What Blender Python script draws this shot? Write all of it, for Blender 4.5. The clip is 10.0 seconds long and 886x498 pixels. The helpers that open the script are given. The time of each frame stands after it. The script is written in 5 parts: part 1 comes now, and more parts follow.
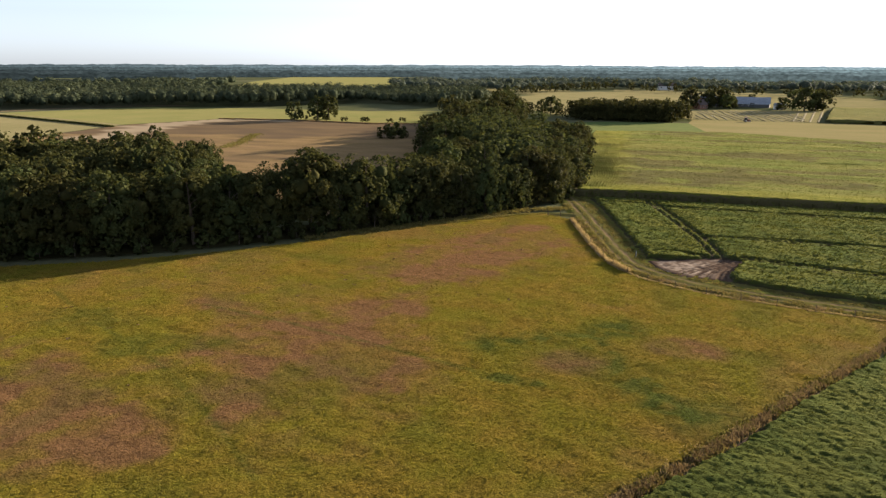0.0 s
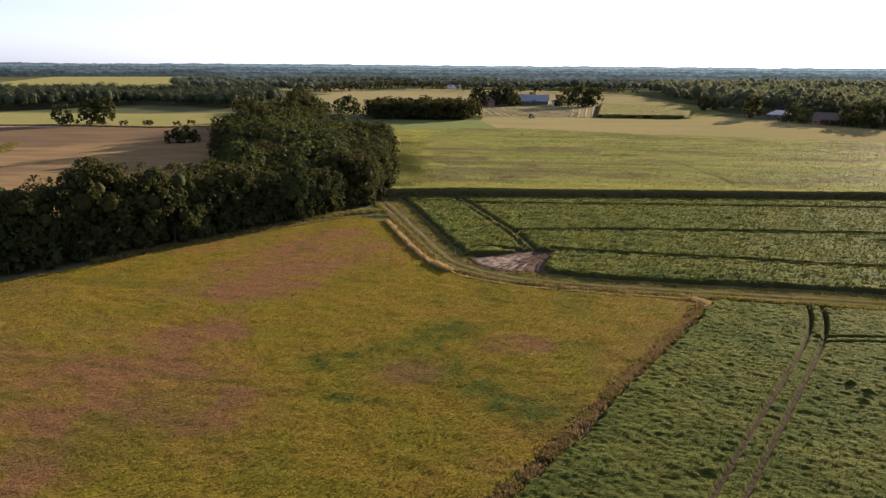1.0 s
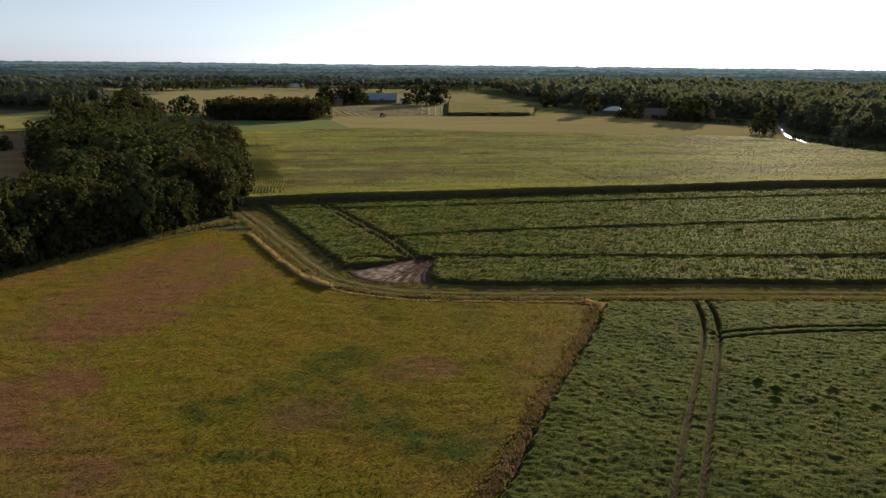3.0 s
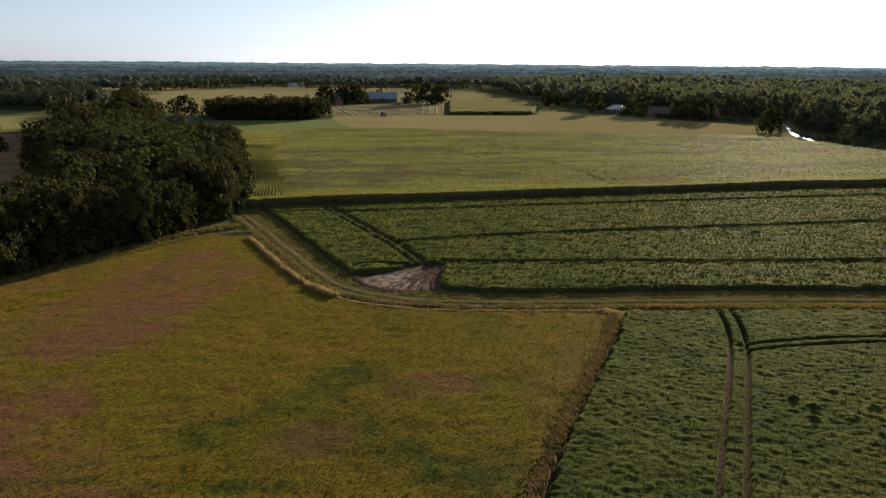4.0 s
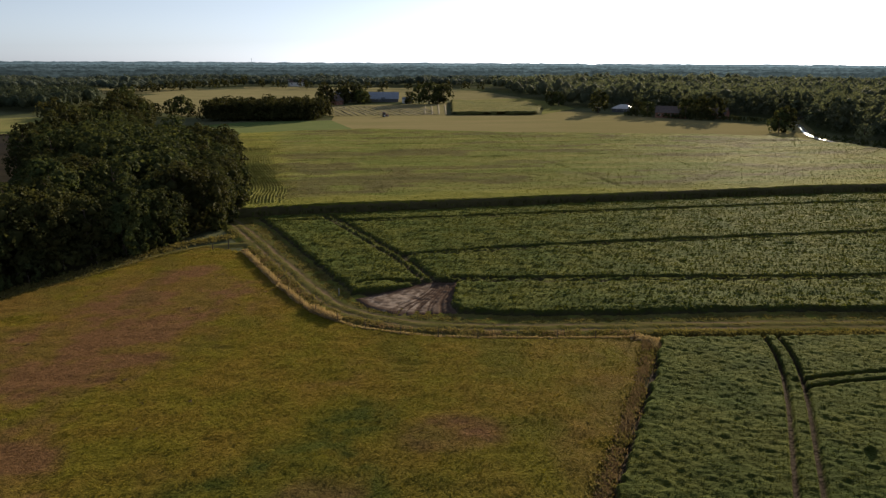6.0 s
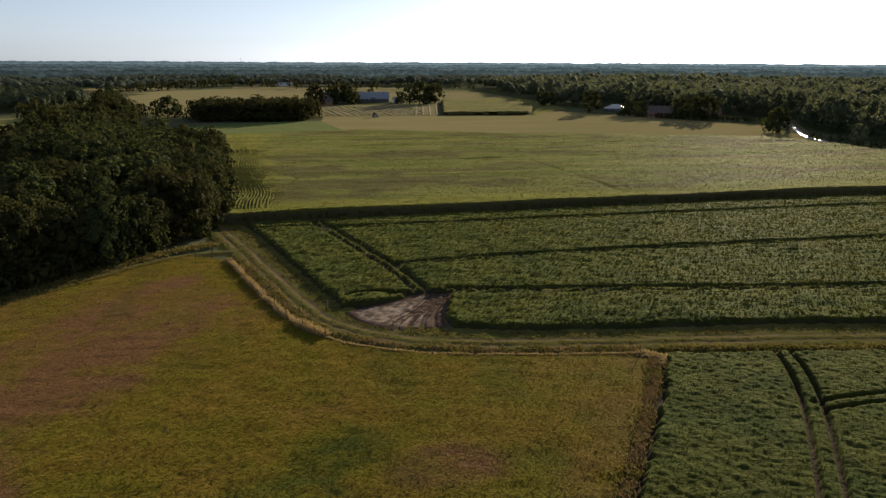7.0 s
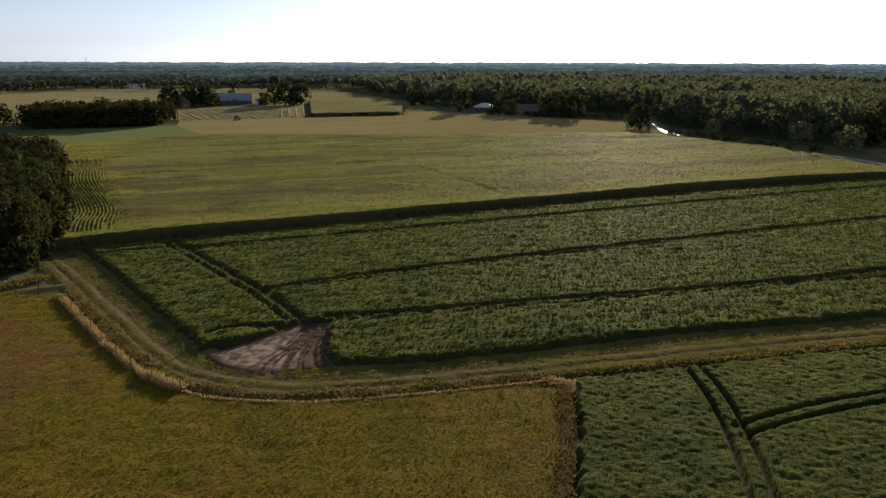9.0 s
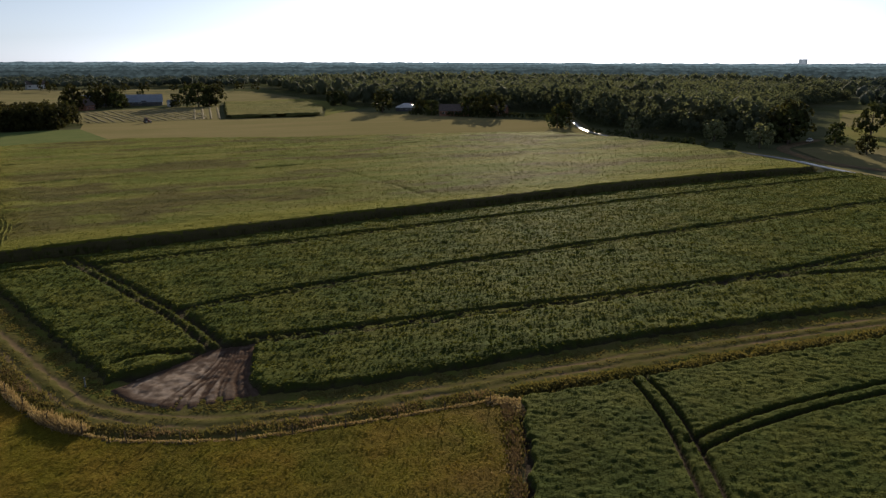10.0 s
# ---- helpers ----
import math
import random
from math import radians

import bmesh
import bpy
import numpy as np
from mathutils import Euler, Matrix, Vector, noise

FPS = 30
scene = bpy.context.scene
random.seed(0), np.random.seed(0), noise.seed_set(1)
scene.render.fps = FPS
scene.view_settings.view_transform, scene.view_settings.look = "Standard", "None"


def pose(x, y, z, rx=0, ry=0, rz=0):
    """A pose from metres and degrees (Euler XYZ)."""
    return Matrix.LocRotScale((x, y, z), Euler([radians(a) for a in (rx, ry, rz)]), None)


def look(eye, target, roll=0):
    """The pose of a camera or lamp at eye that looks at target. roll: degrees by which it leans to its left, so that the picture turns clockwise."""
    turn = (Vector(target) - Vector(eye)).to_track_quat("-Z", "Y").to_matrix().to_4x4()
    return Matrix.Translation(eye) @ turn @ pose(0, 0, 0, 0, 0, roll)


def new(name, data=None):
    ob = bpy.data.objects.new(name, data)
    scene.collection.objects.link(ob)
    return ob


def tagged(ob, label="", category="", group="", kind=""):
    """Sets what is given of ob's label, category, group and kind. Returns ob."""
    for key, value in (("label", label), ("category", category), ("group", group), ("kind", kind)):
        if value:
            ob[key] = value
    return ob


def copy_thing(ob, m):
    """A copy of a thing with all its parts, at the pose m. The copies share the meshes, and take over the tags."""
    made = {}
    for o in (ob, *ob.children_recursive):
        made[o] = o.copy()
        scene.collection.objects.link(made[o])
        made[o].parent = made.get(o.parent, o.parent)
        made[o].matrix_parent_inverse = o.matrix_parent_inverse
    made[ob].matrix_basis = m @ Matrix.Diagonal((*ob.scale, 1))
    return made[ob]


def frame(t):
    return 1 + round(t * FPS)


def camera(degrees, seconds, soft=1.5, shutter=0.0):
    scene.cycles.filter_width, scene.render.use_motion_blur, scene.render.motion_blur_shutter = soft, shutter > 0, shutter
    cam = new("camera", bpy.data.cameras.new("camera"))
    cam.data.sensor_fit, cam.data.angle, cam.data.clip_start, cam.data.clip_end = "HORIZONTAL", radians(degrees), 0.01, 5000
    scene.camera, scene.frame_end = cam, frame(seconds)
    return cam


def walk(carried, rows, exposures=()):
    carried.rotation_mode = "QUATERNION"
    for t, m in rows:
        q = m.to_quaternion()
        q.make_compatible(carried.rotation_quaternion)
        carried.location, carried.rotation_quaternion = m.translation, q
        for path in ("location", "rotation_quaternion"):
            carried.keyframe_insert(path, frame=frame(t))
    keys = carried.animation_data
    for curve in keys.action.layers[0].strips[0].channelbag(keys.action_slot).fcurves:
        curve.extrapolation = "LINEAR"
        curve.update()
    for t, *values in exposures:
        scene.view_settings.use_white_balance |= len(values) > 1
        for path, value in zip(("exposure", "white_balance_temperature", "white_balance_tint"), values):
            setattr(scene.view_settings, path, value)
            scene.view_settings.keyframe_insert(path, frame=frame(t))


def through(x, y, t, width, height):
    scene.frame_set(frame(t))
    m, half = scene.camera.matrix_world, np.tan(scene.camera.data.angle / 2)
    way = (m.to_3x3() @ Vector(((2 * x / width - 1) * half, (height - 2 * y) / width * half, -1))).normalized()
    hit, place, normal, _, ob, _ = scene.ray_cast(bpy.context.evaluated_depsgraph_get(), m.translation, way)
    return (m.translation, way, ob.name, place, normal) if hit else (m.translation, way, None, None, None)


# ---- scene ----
cam = camera(65.07, 10.0, soft=1.35)
PATH = [
    (0, look((9.67, -10.98, 33.78), (-26.28, 78.69, 7.98), 0.18)),
    (0.5, look((7.61, -9.70, 34.04), (-14.96, 84.22, 8.17), 0.22)),
    (1, look((5.72, -7.56, 33.84), (-2.91, 88.67, 8.05), 0.40)),
    (1.5, look((3.78, -5.46, 33.86), (8.58, 91.04, 8.06), 0.59)),
    (2, look((2.33, -3.27, 33.75), (14.93, 92.53, 8.02), 0.63)),
    (2.5, look((1.33, -1.02, 33.64), (14.15, 94.75, 7.87), 0.61)),
    (4, look((-0.40, 6.10, 33.45), (12.52, 101.80, 7.47), 0.42)),
    (4.5, look((-0.63, 8.66, 33.41), (12.28, 104.35, 7.36), 0.36)),
    (5, look((-0.77, 11.20, 33.40), (12.09, 106.87, 7.29), 0.29)),
    (5.5, look((-0.78, 13.80, 33.34), (12.01, 109.49, 7.26), 0.24)),
    (7, look((-0.44, 21.58, 33.48), (13.69, 117.06, 7.33), 0.21)),
    (7.5, look((-0.17, 24.40, 33.41), (16.12, 119.54, 7.28), 0.15)),
    (8, look((0.25, 27.18, 33.42), (20.28, 121.59, 7.21), 0.11)),
    (8.5, look((0.52, 30.04, 33.38), (26.76, 122.90, 7.13), 0.09)),
    (9, look((1.16, 32.89, 33.19), (32.66, 124.13, 7.03), 0.10)),
    (9.5, look((1.74, 35.66, 33.14), (38.47, 124.90, 6.95), 0.09)),
    (10, look((2.22, 38.29, 33.16), (43.74, 125.42, 7.00), 0.13)),
]
walk(cam, PATH, exposures=[(0, 1.9, 6100, 11), (0.7, 1.88, 6050, 13), (1.0, 1.78, 5950, 20), (1.4, 1.25, 6050, 11.5), (2.0, 1.05, 6000, 10), (5.0, 0.96, 6000, 10), (7.5, 0.88, 5950, 10), (8.0, 0.87, 5950, 10), (8.3, 0.92, 5900, 14), (8.7, 0.86, 5900, 12.5), (9.2, 0.76, 5900, 11.5), (10.0, 0.6, 5850, 10.5)])

# ---- world, sun, exposure ----
SUN_AZ, SUN_EL = radians(33.5), radians(11.5)      # clockwise from +y, above the horizon
world = bpy.data.worlds.new("sky")
scene.world = world
world.use_nodes = True
wn = world.node_tree.nodes
sky = wn.new("ShaderNodeTexSky")
sky.sky_type = "NISHITA"
sky.sun_disc = False
sky.sun_elevation = SUN_EL
sky.sun_rotation = SUN_AZ
sky.air_density, sky.dust_density, sky.ozone_density = 0.85, 0.4, 2.5
wn["Background"].inputs["Strength"].default_value = 0.068
pale = wn.new("ShaderNodeHueSaturation")
pale.inputs["Saturation"].default_value = 0.27
world.node_tree.links.new(sky.outputs[0], pale.inputs["Color"])
cool = wn.new("ShaderNodeMix")
cool.data_type, cool.blend_type = "RGBA", "MULTIPLY"
cool.inputs["Factor"].default_value = 1.0
cool.inputs["B"].default_value = (0.965, 1.0, 1.075, 1)
world.node_tree.links.new(pale.outputs[0], cool.inputs["A"])
world.node_tree.links.new(cool.outputs["Result"], wn["Background"].inputs["Color"])

sun_data = bpy.data.lights.new("sun", "SUN")
sun_data.energy, sun_data.angle, sun_data.color = 5.0, radians(0.5), (1.0, 0.80, 0.56)
sun = new("sun", sun_data)
to_sun = Vector((math.sin(SUN_AZ) * math.cos(SUN_EL), math.cos(SUN_AZ) * math.cos(SUN_EL), math.sin(SUN_EL)))
sun.matrix_world = look((0, 0, 300), Vector((0, 0, 300)) - to_sun)


# ---- numbers: noise, polygons, polylines ----
def rng_of(seed):
    return np.random.RandomState(seed)


def vnoise(x, y, size, seed):
    """Smooth noise from 0 to 1 with lumps of about that size in metres."""
    lat = rng_of(seed).rand(256, 256)
    u, v = np.asarray(x) / size + 1000.3, np.asarray(y) / size + 1000.7
    i, j = np.floor(u).astype(int), np.floor(v).astype(int)
    a, b = u - i, v - j
    a, b = a * a * (3 - 2 * a), b * b * (3 - 2 * b)
    i0, j0, i1, j1 = i % 256, j % 256, (i + 1) % 256, (j + 1) % 256
    return (lat[i0, j0] * (1 - a) + lat[i1, j0] * a) * (1 - b) + (lat[i0, j1] * (1 - a) + lat[i1, j1] * a) * b


def smooth01(x, lo, hi):
    s = np.clip((x - lo) / (hi - lo), 0, 1)
    return s * s * (3 - 2 * s)


def rounded(line, times=2):
    """A polyline with its corners cut."""
    p = np.array(line, float)
    for _ in range(times):
        q = np.empty((2 * len(p) - 2, 2))
        q[0::2], q[1::2] = 0.75 * p[:-1] + 0.25 * p[1:], 0.25 * p[:-1] + 0.75 * p[1:]
        p = np.vstack([p[:1], q, p[-1:]])
    return p


def resampled(line, step):
    p = np.array(line, float)
    s = np.r_[0, np.cumsum(np.hypot(*np.diff(p, axis=0).T))]
    t = np.linspace(0, s[-1], max(2, int(s[-1] / step) + 1))
    return np.c_[np.interp(t, s, p[:, 0]), np.interp(t, s, p[:, 1])]


def normals_of(p):
    d = np.gradient(p, axis=0)
    d /= np.hypot(d[:, 0], d[:, 1])[:, None] + 1e-9
    return np.c_[-d[:, 1], d[:, 0]]


def shifted(line, off):
    p = np.array(line, float)
    return p + normals_of(p) * off


def inside(poly, x, y):
    p = np.array(poly, float)
    q = np.roll(p, -1, axis=0)
    c = np.zeros(np.shape(x), bool)
    for (x0, y0), (x1, y1) in zip(p, q):
        if y0 != y1:
            c ^= ((y0 > y) != (y1 > y)) & (x < (x1 - x0) * (y - y0) / (y1 - y0) + x0)
    return c


def line_distance(line, x, y, closed=False):
    p = np.array(line, float)
    if closed:
        p = np.vstack([p, p[:1]])
    best = np.full(np.shape(x), 1e9)
    for (x0, y0), (x1, y1) in zip(p[:-1], p[1:]):
        dx, dy = x1 - x0, y1 - y0
        t = np.clip(((x - x0) * dx + (y - y0) * dy) / (dx * dx + dy * dy + 1e-9), 0, 1)
        best = np.minimum(best, (x - x0 - t * dx) ** 2 + (y - y0 - t * dy) ** 2)
    return np.sqrt(best)


def strewn(poly, count, seed):
    """Points at random in a polygon."""
    r = rng_of(seed)
    p = np.array(poly, float)
    lo, hi = p.min(0), p.max(0)
    out = np.zeros((0, 2))
    while len(out) < count:
        c = lo + r.rand(count * 2, 2) * (hi - lo)
        out = np.vstack([out, c[inside(poly, c[:, 0], c[:, 1])]])
    return out[:count]


def spaced(poly, step, seed, jitter=0.38):
    """Points of a jittered grid in a polygon."""
    r = rng_of(seed)
    p = np.array(poly, float)
    lo, hi = p.min(0), p.max(0)
    gx, gy = np.meshgrid(np.arange(lo[0], hi[0], step), np.arange(lo[1], hi[1], step))
    gx[1::2] += step / 2
    c = np.c_[gx.ravel(), gy.ravel()] + (r.rand(gx.size, 2) - 0.5) * 2 * jitter * step
    return c[inside(poly, c[:, 0], c[:, 1])]


# ---- meshes ----
def np_mesh(name, v, f, mat, parent=None, attrs=None, shade_smooth=False):
    """One mesh object from arrays of places and of faces with three or four corners each."""
    v, f = np.asarray(v, np.float32), np.asarray(f, np.int32)
    me = bpy.data.meshes.new(name)
    me.vertices.add(len(v))
    me.vertices.foreach_set("co", v.ravel())
    n, k = f.shape
    me.loops.add(n * k)
    me.loops.foreach_set("vertex_index", f.ravel())
    me.polygons.add(n)
    me.polygons.foreach_set("loop_start", np.arange(0, n * k, k, dtype=np.int32))
    for key, val in (attrs or {}).items():
        a = me.attributes.new(key, "FLOAT", "POINT")
        a.data.foreach_set("value", np.asarray(val, np.float32))
    me.update(calc_edges=True)
    if shade_smooth:
        me.polygons.foreach_set("use_smooth", np.ones(n, bool))
    me.materials.append(mat)
    ob = new(name, me)
    ob.parent = parent
    return ob


def part(name, bm, mat, parent=None, label=""):
    me = bpy.data.meshes.new(name)
    bm.to_mesh(me)
    bm.free()
    me.materials.append(mat)
    ob = new(name, me)
    ob.parent = parent
    return tagged(ob, label)


def box_bm(x0, y0, z0, x1, y1, z1, bm=None, bevel=0.0):
    bm = bm or bmesh.new()
    m = pose((x0 + x1) / 2, (y0 + y1) / 2, (z0 + z1) / 2) @ Matrix.Diagonal((x1 - x0, y1 - y0, z1 - z0, 1))
    r = bmesh.ops.create_cube(bm, size=1, matrix=m)
    if bevel:
        e = {e for v in r["verts"] for e in v.link_edges}
        bmesh.ops.bevel(bm, geom=list(e), offset=bevel, segments=1, affect="EDGES")
    return bm


def cone_bm(p, q, r0, r1, sides=8, bm=None):
    """A tapered round bar from p to q."""
    bm = bm or bmesh.new()
    p, q = Vector(p), Vector(q)
    d = q - p
    m = Matrix.Translation((p + q) / 2) @ d.to_track_quat("Z", "Y").to_matrix().to_4x4()
    bmesh.ops.create_cone(bm, cap_ends=True, segments=sides, radius1=r0, radius2=r1, depth=d.length, matrix=m)
    return bm


def leaves(p, size, seed, up=0.5, ratio=0.6, out=None, chance=0.7):
    """Diamond leaves or leaf sprays at the places p; out: which way they face, mixed with chance and up."""
    r = rng_of(seed)
    n = len(p)
    nrm = r.normal(size=(n, 3)) * chance
    if out is not None:
        nrm += out
    nrm[:, 2] += up
    nrm /= np.linalg.norm(nrm, axis=1)[:, None]
    a = np.cross(nrm, r.normal(size=(n, 3)))
    a /= np.linalg.norm(a, axis=1)[:, None] + 1e-9
    b = np.cross(nrm, a)
    s = np.asarray(size).reshape(-1, 1) * np.ones((n, 1))
    bend = nrm * s * 0.18
    v = np.stack([p - a * s - bend, p - b * s * ratio, p + a * s - bend, p + b * s * ratio], 1).reshape(-1, 3)
    return v, np.arange(4 * n).reshape(n, 4)


def blades(p, height, seed, width=0.06, lean=0.35):
    """Upright tapering stalks with their feet at the places p."""
    r = rng_of(seed)
    n = len(p)
    h = np.asarray(height).reshape(-1, 1) * np.ones((n, 1))
    ang = r.rand(n) * 2 * np.pi
    side = np.c_[np.cos(ang), np.sin(ang), 0 * ang] * width * (0.6 + 0.8 * r.rand(n, 1))
    tip = np.c_[r.normal(size=(n, 2)) * lean, np.ones(n)] * h
    v = np.stack([p - side, p + side, p + tip * 0.6 + side * 1.3, p + tip * 0.6 - side * 1.3 + tip * 0.4 * r.rand(n, 1)], 1).reshape(-1, 3)
    return v, np.arange(4 * n).reshape(n, 4)


def sheet(poly, step, height, seed=0, over=False):
    """A grid of the given step over a polygon, cut at its edge; height(x, y) gives z; over: cells that cross the edge stay. Returns places, faces."""
    p = np.array(poly, float)
    lo, hi = np.floor(p.min(0)), np.ceil(p.max(0))
    xs, ys = np.arange(lo[0], hi[0] + step, step), np.arange(lo[1], hi[1] + step, step)
    gx, gy = np.meshgrid(xs, ys)
    r = rng_of(seed + 77)
    gx, gy = gx + (r.rand(*gx.shape) - 0.5) * step * 0.5, gy + (r.rand(*gx.shape) - 0.5) * step * 0.5
    ins = inside(poly, gx, gy)
    w = gx.shape[1]
    idx = np.arange(gx.size).reshape(gx.shape)
    four = [ins[:-1, :-1], ins[1:, :-1], ins[:-1, 1:], ins[1:, 1:]]
    keep = np.logical_or.reduce(four) if over else np.logical_and.reduce(four)
    f = np.stack([idx[:-1, :-1], idx[:-1, 1:], idx[1:, 1:], idx[1:, :-1]], -1)[keep]
    used, inv = np.unique(f, return_inverse=True)
    x, y = gx.ravel()[used], gy.ravel()[used]
    return np.c_[x, y, height(x, y)], inv.reshape(f.shape)


def flat_poly(name, poly, z, mat, skirt=0.0):
    bm = bmesh.new()
    face = bm.faces.new([bm.verts.new((x, y, z)) for x, y in poly])
    bmesh.ops.recalc_face_normals(bm, faces=bm.faces[:])
    if face.normal.z < 0:
        bmesh.ops.reverse_faces(bm, faces=bm.faces[:])
    if skirt:
        r = bmesh.ops.extrude_edge_only(bm, edges=bm.edges[:])
        for e in r["geom"]:
            if isinstance(e, bmesh.types.BMVert):
                e.co.z -= skirt
    bmesh.ops.triangulate(bm, faces=bm.faces[:])
    return part(name, bm, mat)


def ribbon(line, offs, zs):
    """Places and faces of a strip along a polyline; offs: across, zs: height at each of them."""
    n = normals_of(line)
    k = len(offs)
    v = np.concatenate([np.c_[line + n * o, np.full(len(line), z)] for o, z in zip(offs, zs)]).reshape(k, len(line), 3)
    idx = np.arange(k * len(line)).reshape(k, len(line))
    f = np.stack([idx[1:, :-1], idx[1:, 1:], idx[:-1, 1:], idx[:-1, :-1]], -1).reshape(-1, 4)
    return v.reshape(-1, 3), f


# ---- materials ----
def nodes_of(name):
    m = bpy.data.materials.new(name)
    m.use_nodes = True
    t = m.node_tree
    return m, t, t.nodes, t.links, t.nodes["Principled BSDF"]


def noise_node(t, scale, detail=4.0, rough=0.6, stretch=None):
    geo = t.nodes.new("ShaderNodeNewGeometry")
    n = t.nodes.new("ShaderNodeTexNoise")
    n.inputs["Scale"].default_value, n.inputs["Detail"].default_value, n.inputs["Roughness"].default_value = scale, detail, rough
    src = geo.outputs["Position"]
    if stretch:
        mp = t.nodes.new("ShaderNodeMapping")
        mp.inputs["Scale"].default_value = stretch
        t.links.new(src, mp.inputs["Vector"])
        src = mp.outputs["Vector"]
    t.links.new(src, n.inputs["Vector"])
    return n.outputs["Fac"]


def steps(t, fac, lo, hi):
    m = t.nodes.new("ShaderNodeMapRange")
    m.interpolation_type = "SMOOTHSTEP"
    m.inputs["From Min"].default_value, m.inputs["From Max"].default_value = lo, hi
    t.links.new(fac, m.inputs["Value"])
    return m.outputs["Result"]


def mixed(t, fac, a, b, kind="MIX"):
    m = t.nodes.new("ShaderNodeMix")
    m.data_type, m.blend_type = "RGBA", kind
    for sock, val in ((m.inputs["Factor"], fac), (m.inputs["A"], a), (m.inputs["B"], b)):
        if isinstance(val, (int, float)):
            sock.default_value = val
        elif isinstance(val, tuple):
            sock.default_value = (*val, 1)
        else:
            t.links.new(val, sock)
    return m.outputs["Result"]


def attribute(t, name):
    a = t.nodes.new("ShaderNodeAttribute")
    a.attribute_name = name
    return a.outputs["Fac"]


def plant(name, c1, c2, size=3.0, through=0.35, island=0.5, rough=0.75, masks=(), obj=0.0, bump=0.0, stretch=None, gloss=0.035, lump=0.0, lump_stretch=None, fuzz=0.0, streak=None):
    """Leaves or a crop: two greens in patches, each leaf its own shade, light coming through. masks: (attribute, colour)."""
    m, t, n, l, bsdf = nodes_of(name)
    col = mixed(t, steps(t, noise_node(t, 1 / size, 5, 0.65, stretch), 0.35, 0.65), c1, c2)
    for key, c in masks:
        col = mixed(t, attribute(t, key), col, c)
    if streak:
        size2, amount, stretch2 = streak
        tone = mixed(t, steps(t, noise_node(t, 1 / size2, 3, 0.6, stretch2), 0.3, 0.7), (1 - amount,) * 3, (1 + amount,) * 3)
        col = mixed(t, 1.0, col, tone, "MULTIPLY")
    if island:
        geo = n.new("ShaderNodeNewGeometry")
        v = n.new("ShaderNodeHueSaturation")
        mr = n.new("ShaderNodeMapRange")
        mr.inputs["To Min"].default_value, mr.inputs["To Max"].default_value = 1 - island, 1 + island
        l.new(geo.outputs["Random Per Island"], mr.inputs["Value"])
        l.new(mr.outputs["Result"], v.inputs["Value"])
        l.new(col, v.inputs["Color"])
        col = v.outputs["Color"]
    if obj:
        info = n.new("ShaderNodeObjectInfo")
        v = n.new("ShaderNodeHueSaturation")
        mr = n.new("ShaderNodeMapRange")
        mr.inputs["To Min"].default_value, mr.inputs["To Max"].default_value = 1 - obj, 1 + obj
        l.new(info.outputs["Random"], mr.inputs["Value"])
        l.new(mr.outputs["Result"], v.inputs["Value"])
        mh = n.new("ShaderNodeMapRange")
        mh.inputs["To Min"].default_value, mh.inputs["To Max"].default_value = 0.47, 0.52
        l.new(info.outputs["Random"], mh.inputs["Value"])
        l.new(mh.outputs["Result"], v.inputs["Hue"])
        l.new(col, v.inputs["Color"])
        col = v.outputs["Color"]
    l.new(col, bsdf.inputs["Base Color"])
    bsdf.inputs["Roughness"].default_value = rough
    bsdf.inputs["Specular IOR Level"].default_value = gloss
    bsdf.inputs["Specular Tint"].default_value = (1.0, 0.95, 0.6, 1)
    if fuzz:
        bsdf.inputs["Sheen Weight"].default_value, bsdf.inputs["Sheen Roughness"].default_value = fuzz, 0.45
        l.new(mixed(t, 1.0, col, (8.0, 7.2, 9.0), "MULTIPLY"), bsdf.inputs["Sheen Tint"])
        if any(key == "dry" for key, c in masks):
            less = n.new("ShaderNodeMapRange")
            less.inputs["To Min"].default_value, less.inputs["To Max"].default_value = fuzz, fuzz * 0.25
            l.new(attribute(t, "dry"), less.inputs["Value"])
            l.new(less.outputs["Result"], bsdf.inputs["Sheen Weight"])
    if bump:
        b = n.new("ShaderNodeBump")
        b.inputs["Strength"].default_value, b.inputs["Distance"].default_value = 0.9, bump
        l.new(noise_node(t, 1 / (lump or 1.3 * bump), 4, 0.7, lump_stretch), b.inputs["Height"])
        l.new(b.outputs["Normal"], bsdf.inputs["Normal"])
    if through:
        tr = n.new("ShaderNodeBsdfTranslucent")
        warm = mixed(t, 1.0, col, (1.15, 1.1, 0.7), "MULTIPLY")
        l.new(warm, tr.inputs["Color"])
        mx = n.new("ShaderNodeMixShader")
        mx.inputs[0].default_value = through
        l.new(bsdf.outputs[0], mx.inputs[1])
        l.new(tr.outputs[0], mx.inputs[2])
        l.new(mx.outputs[0], n["Material Output"].inputs["Surface"])
    return m


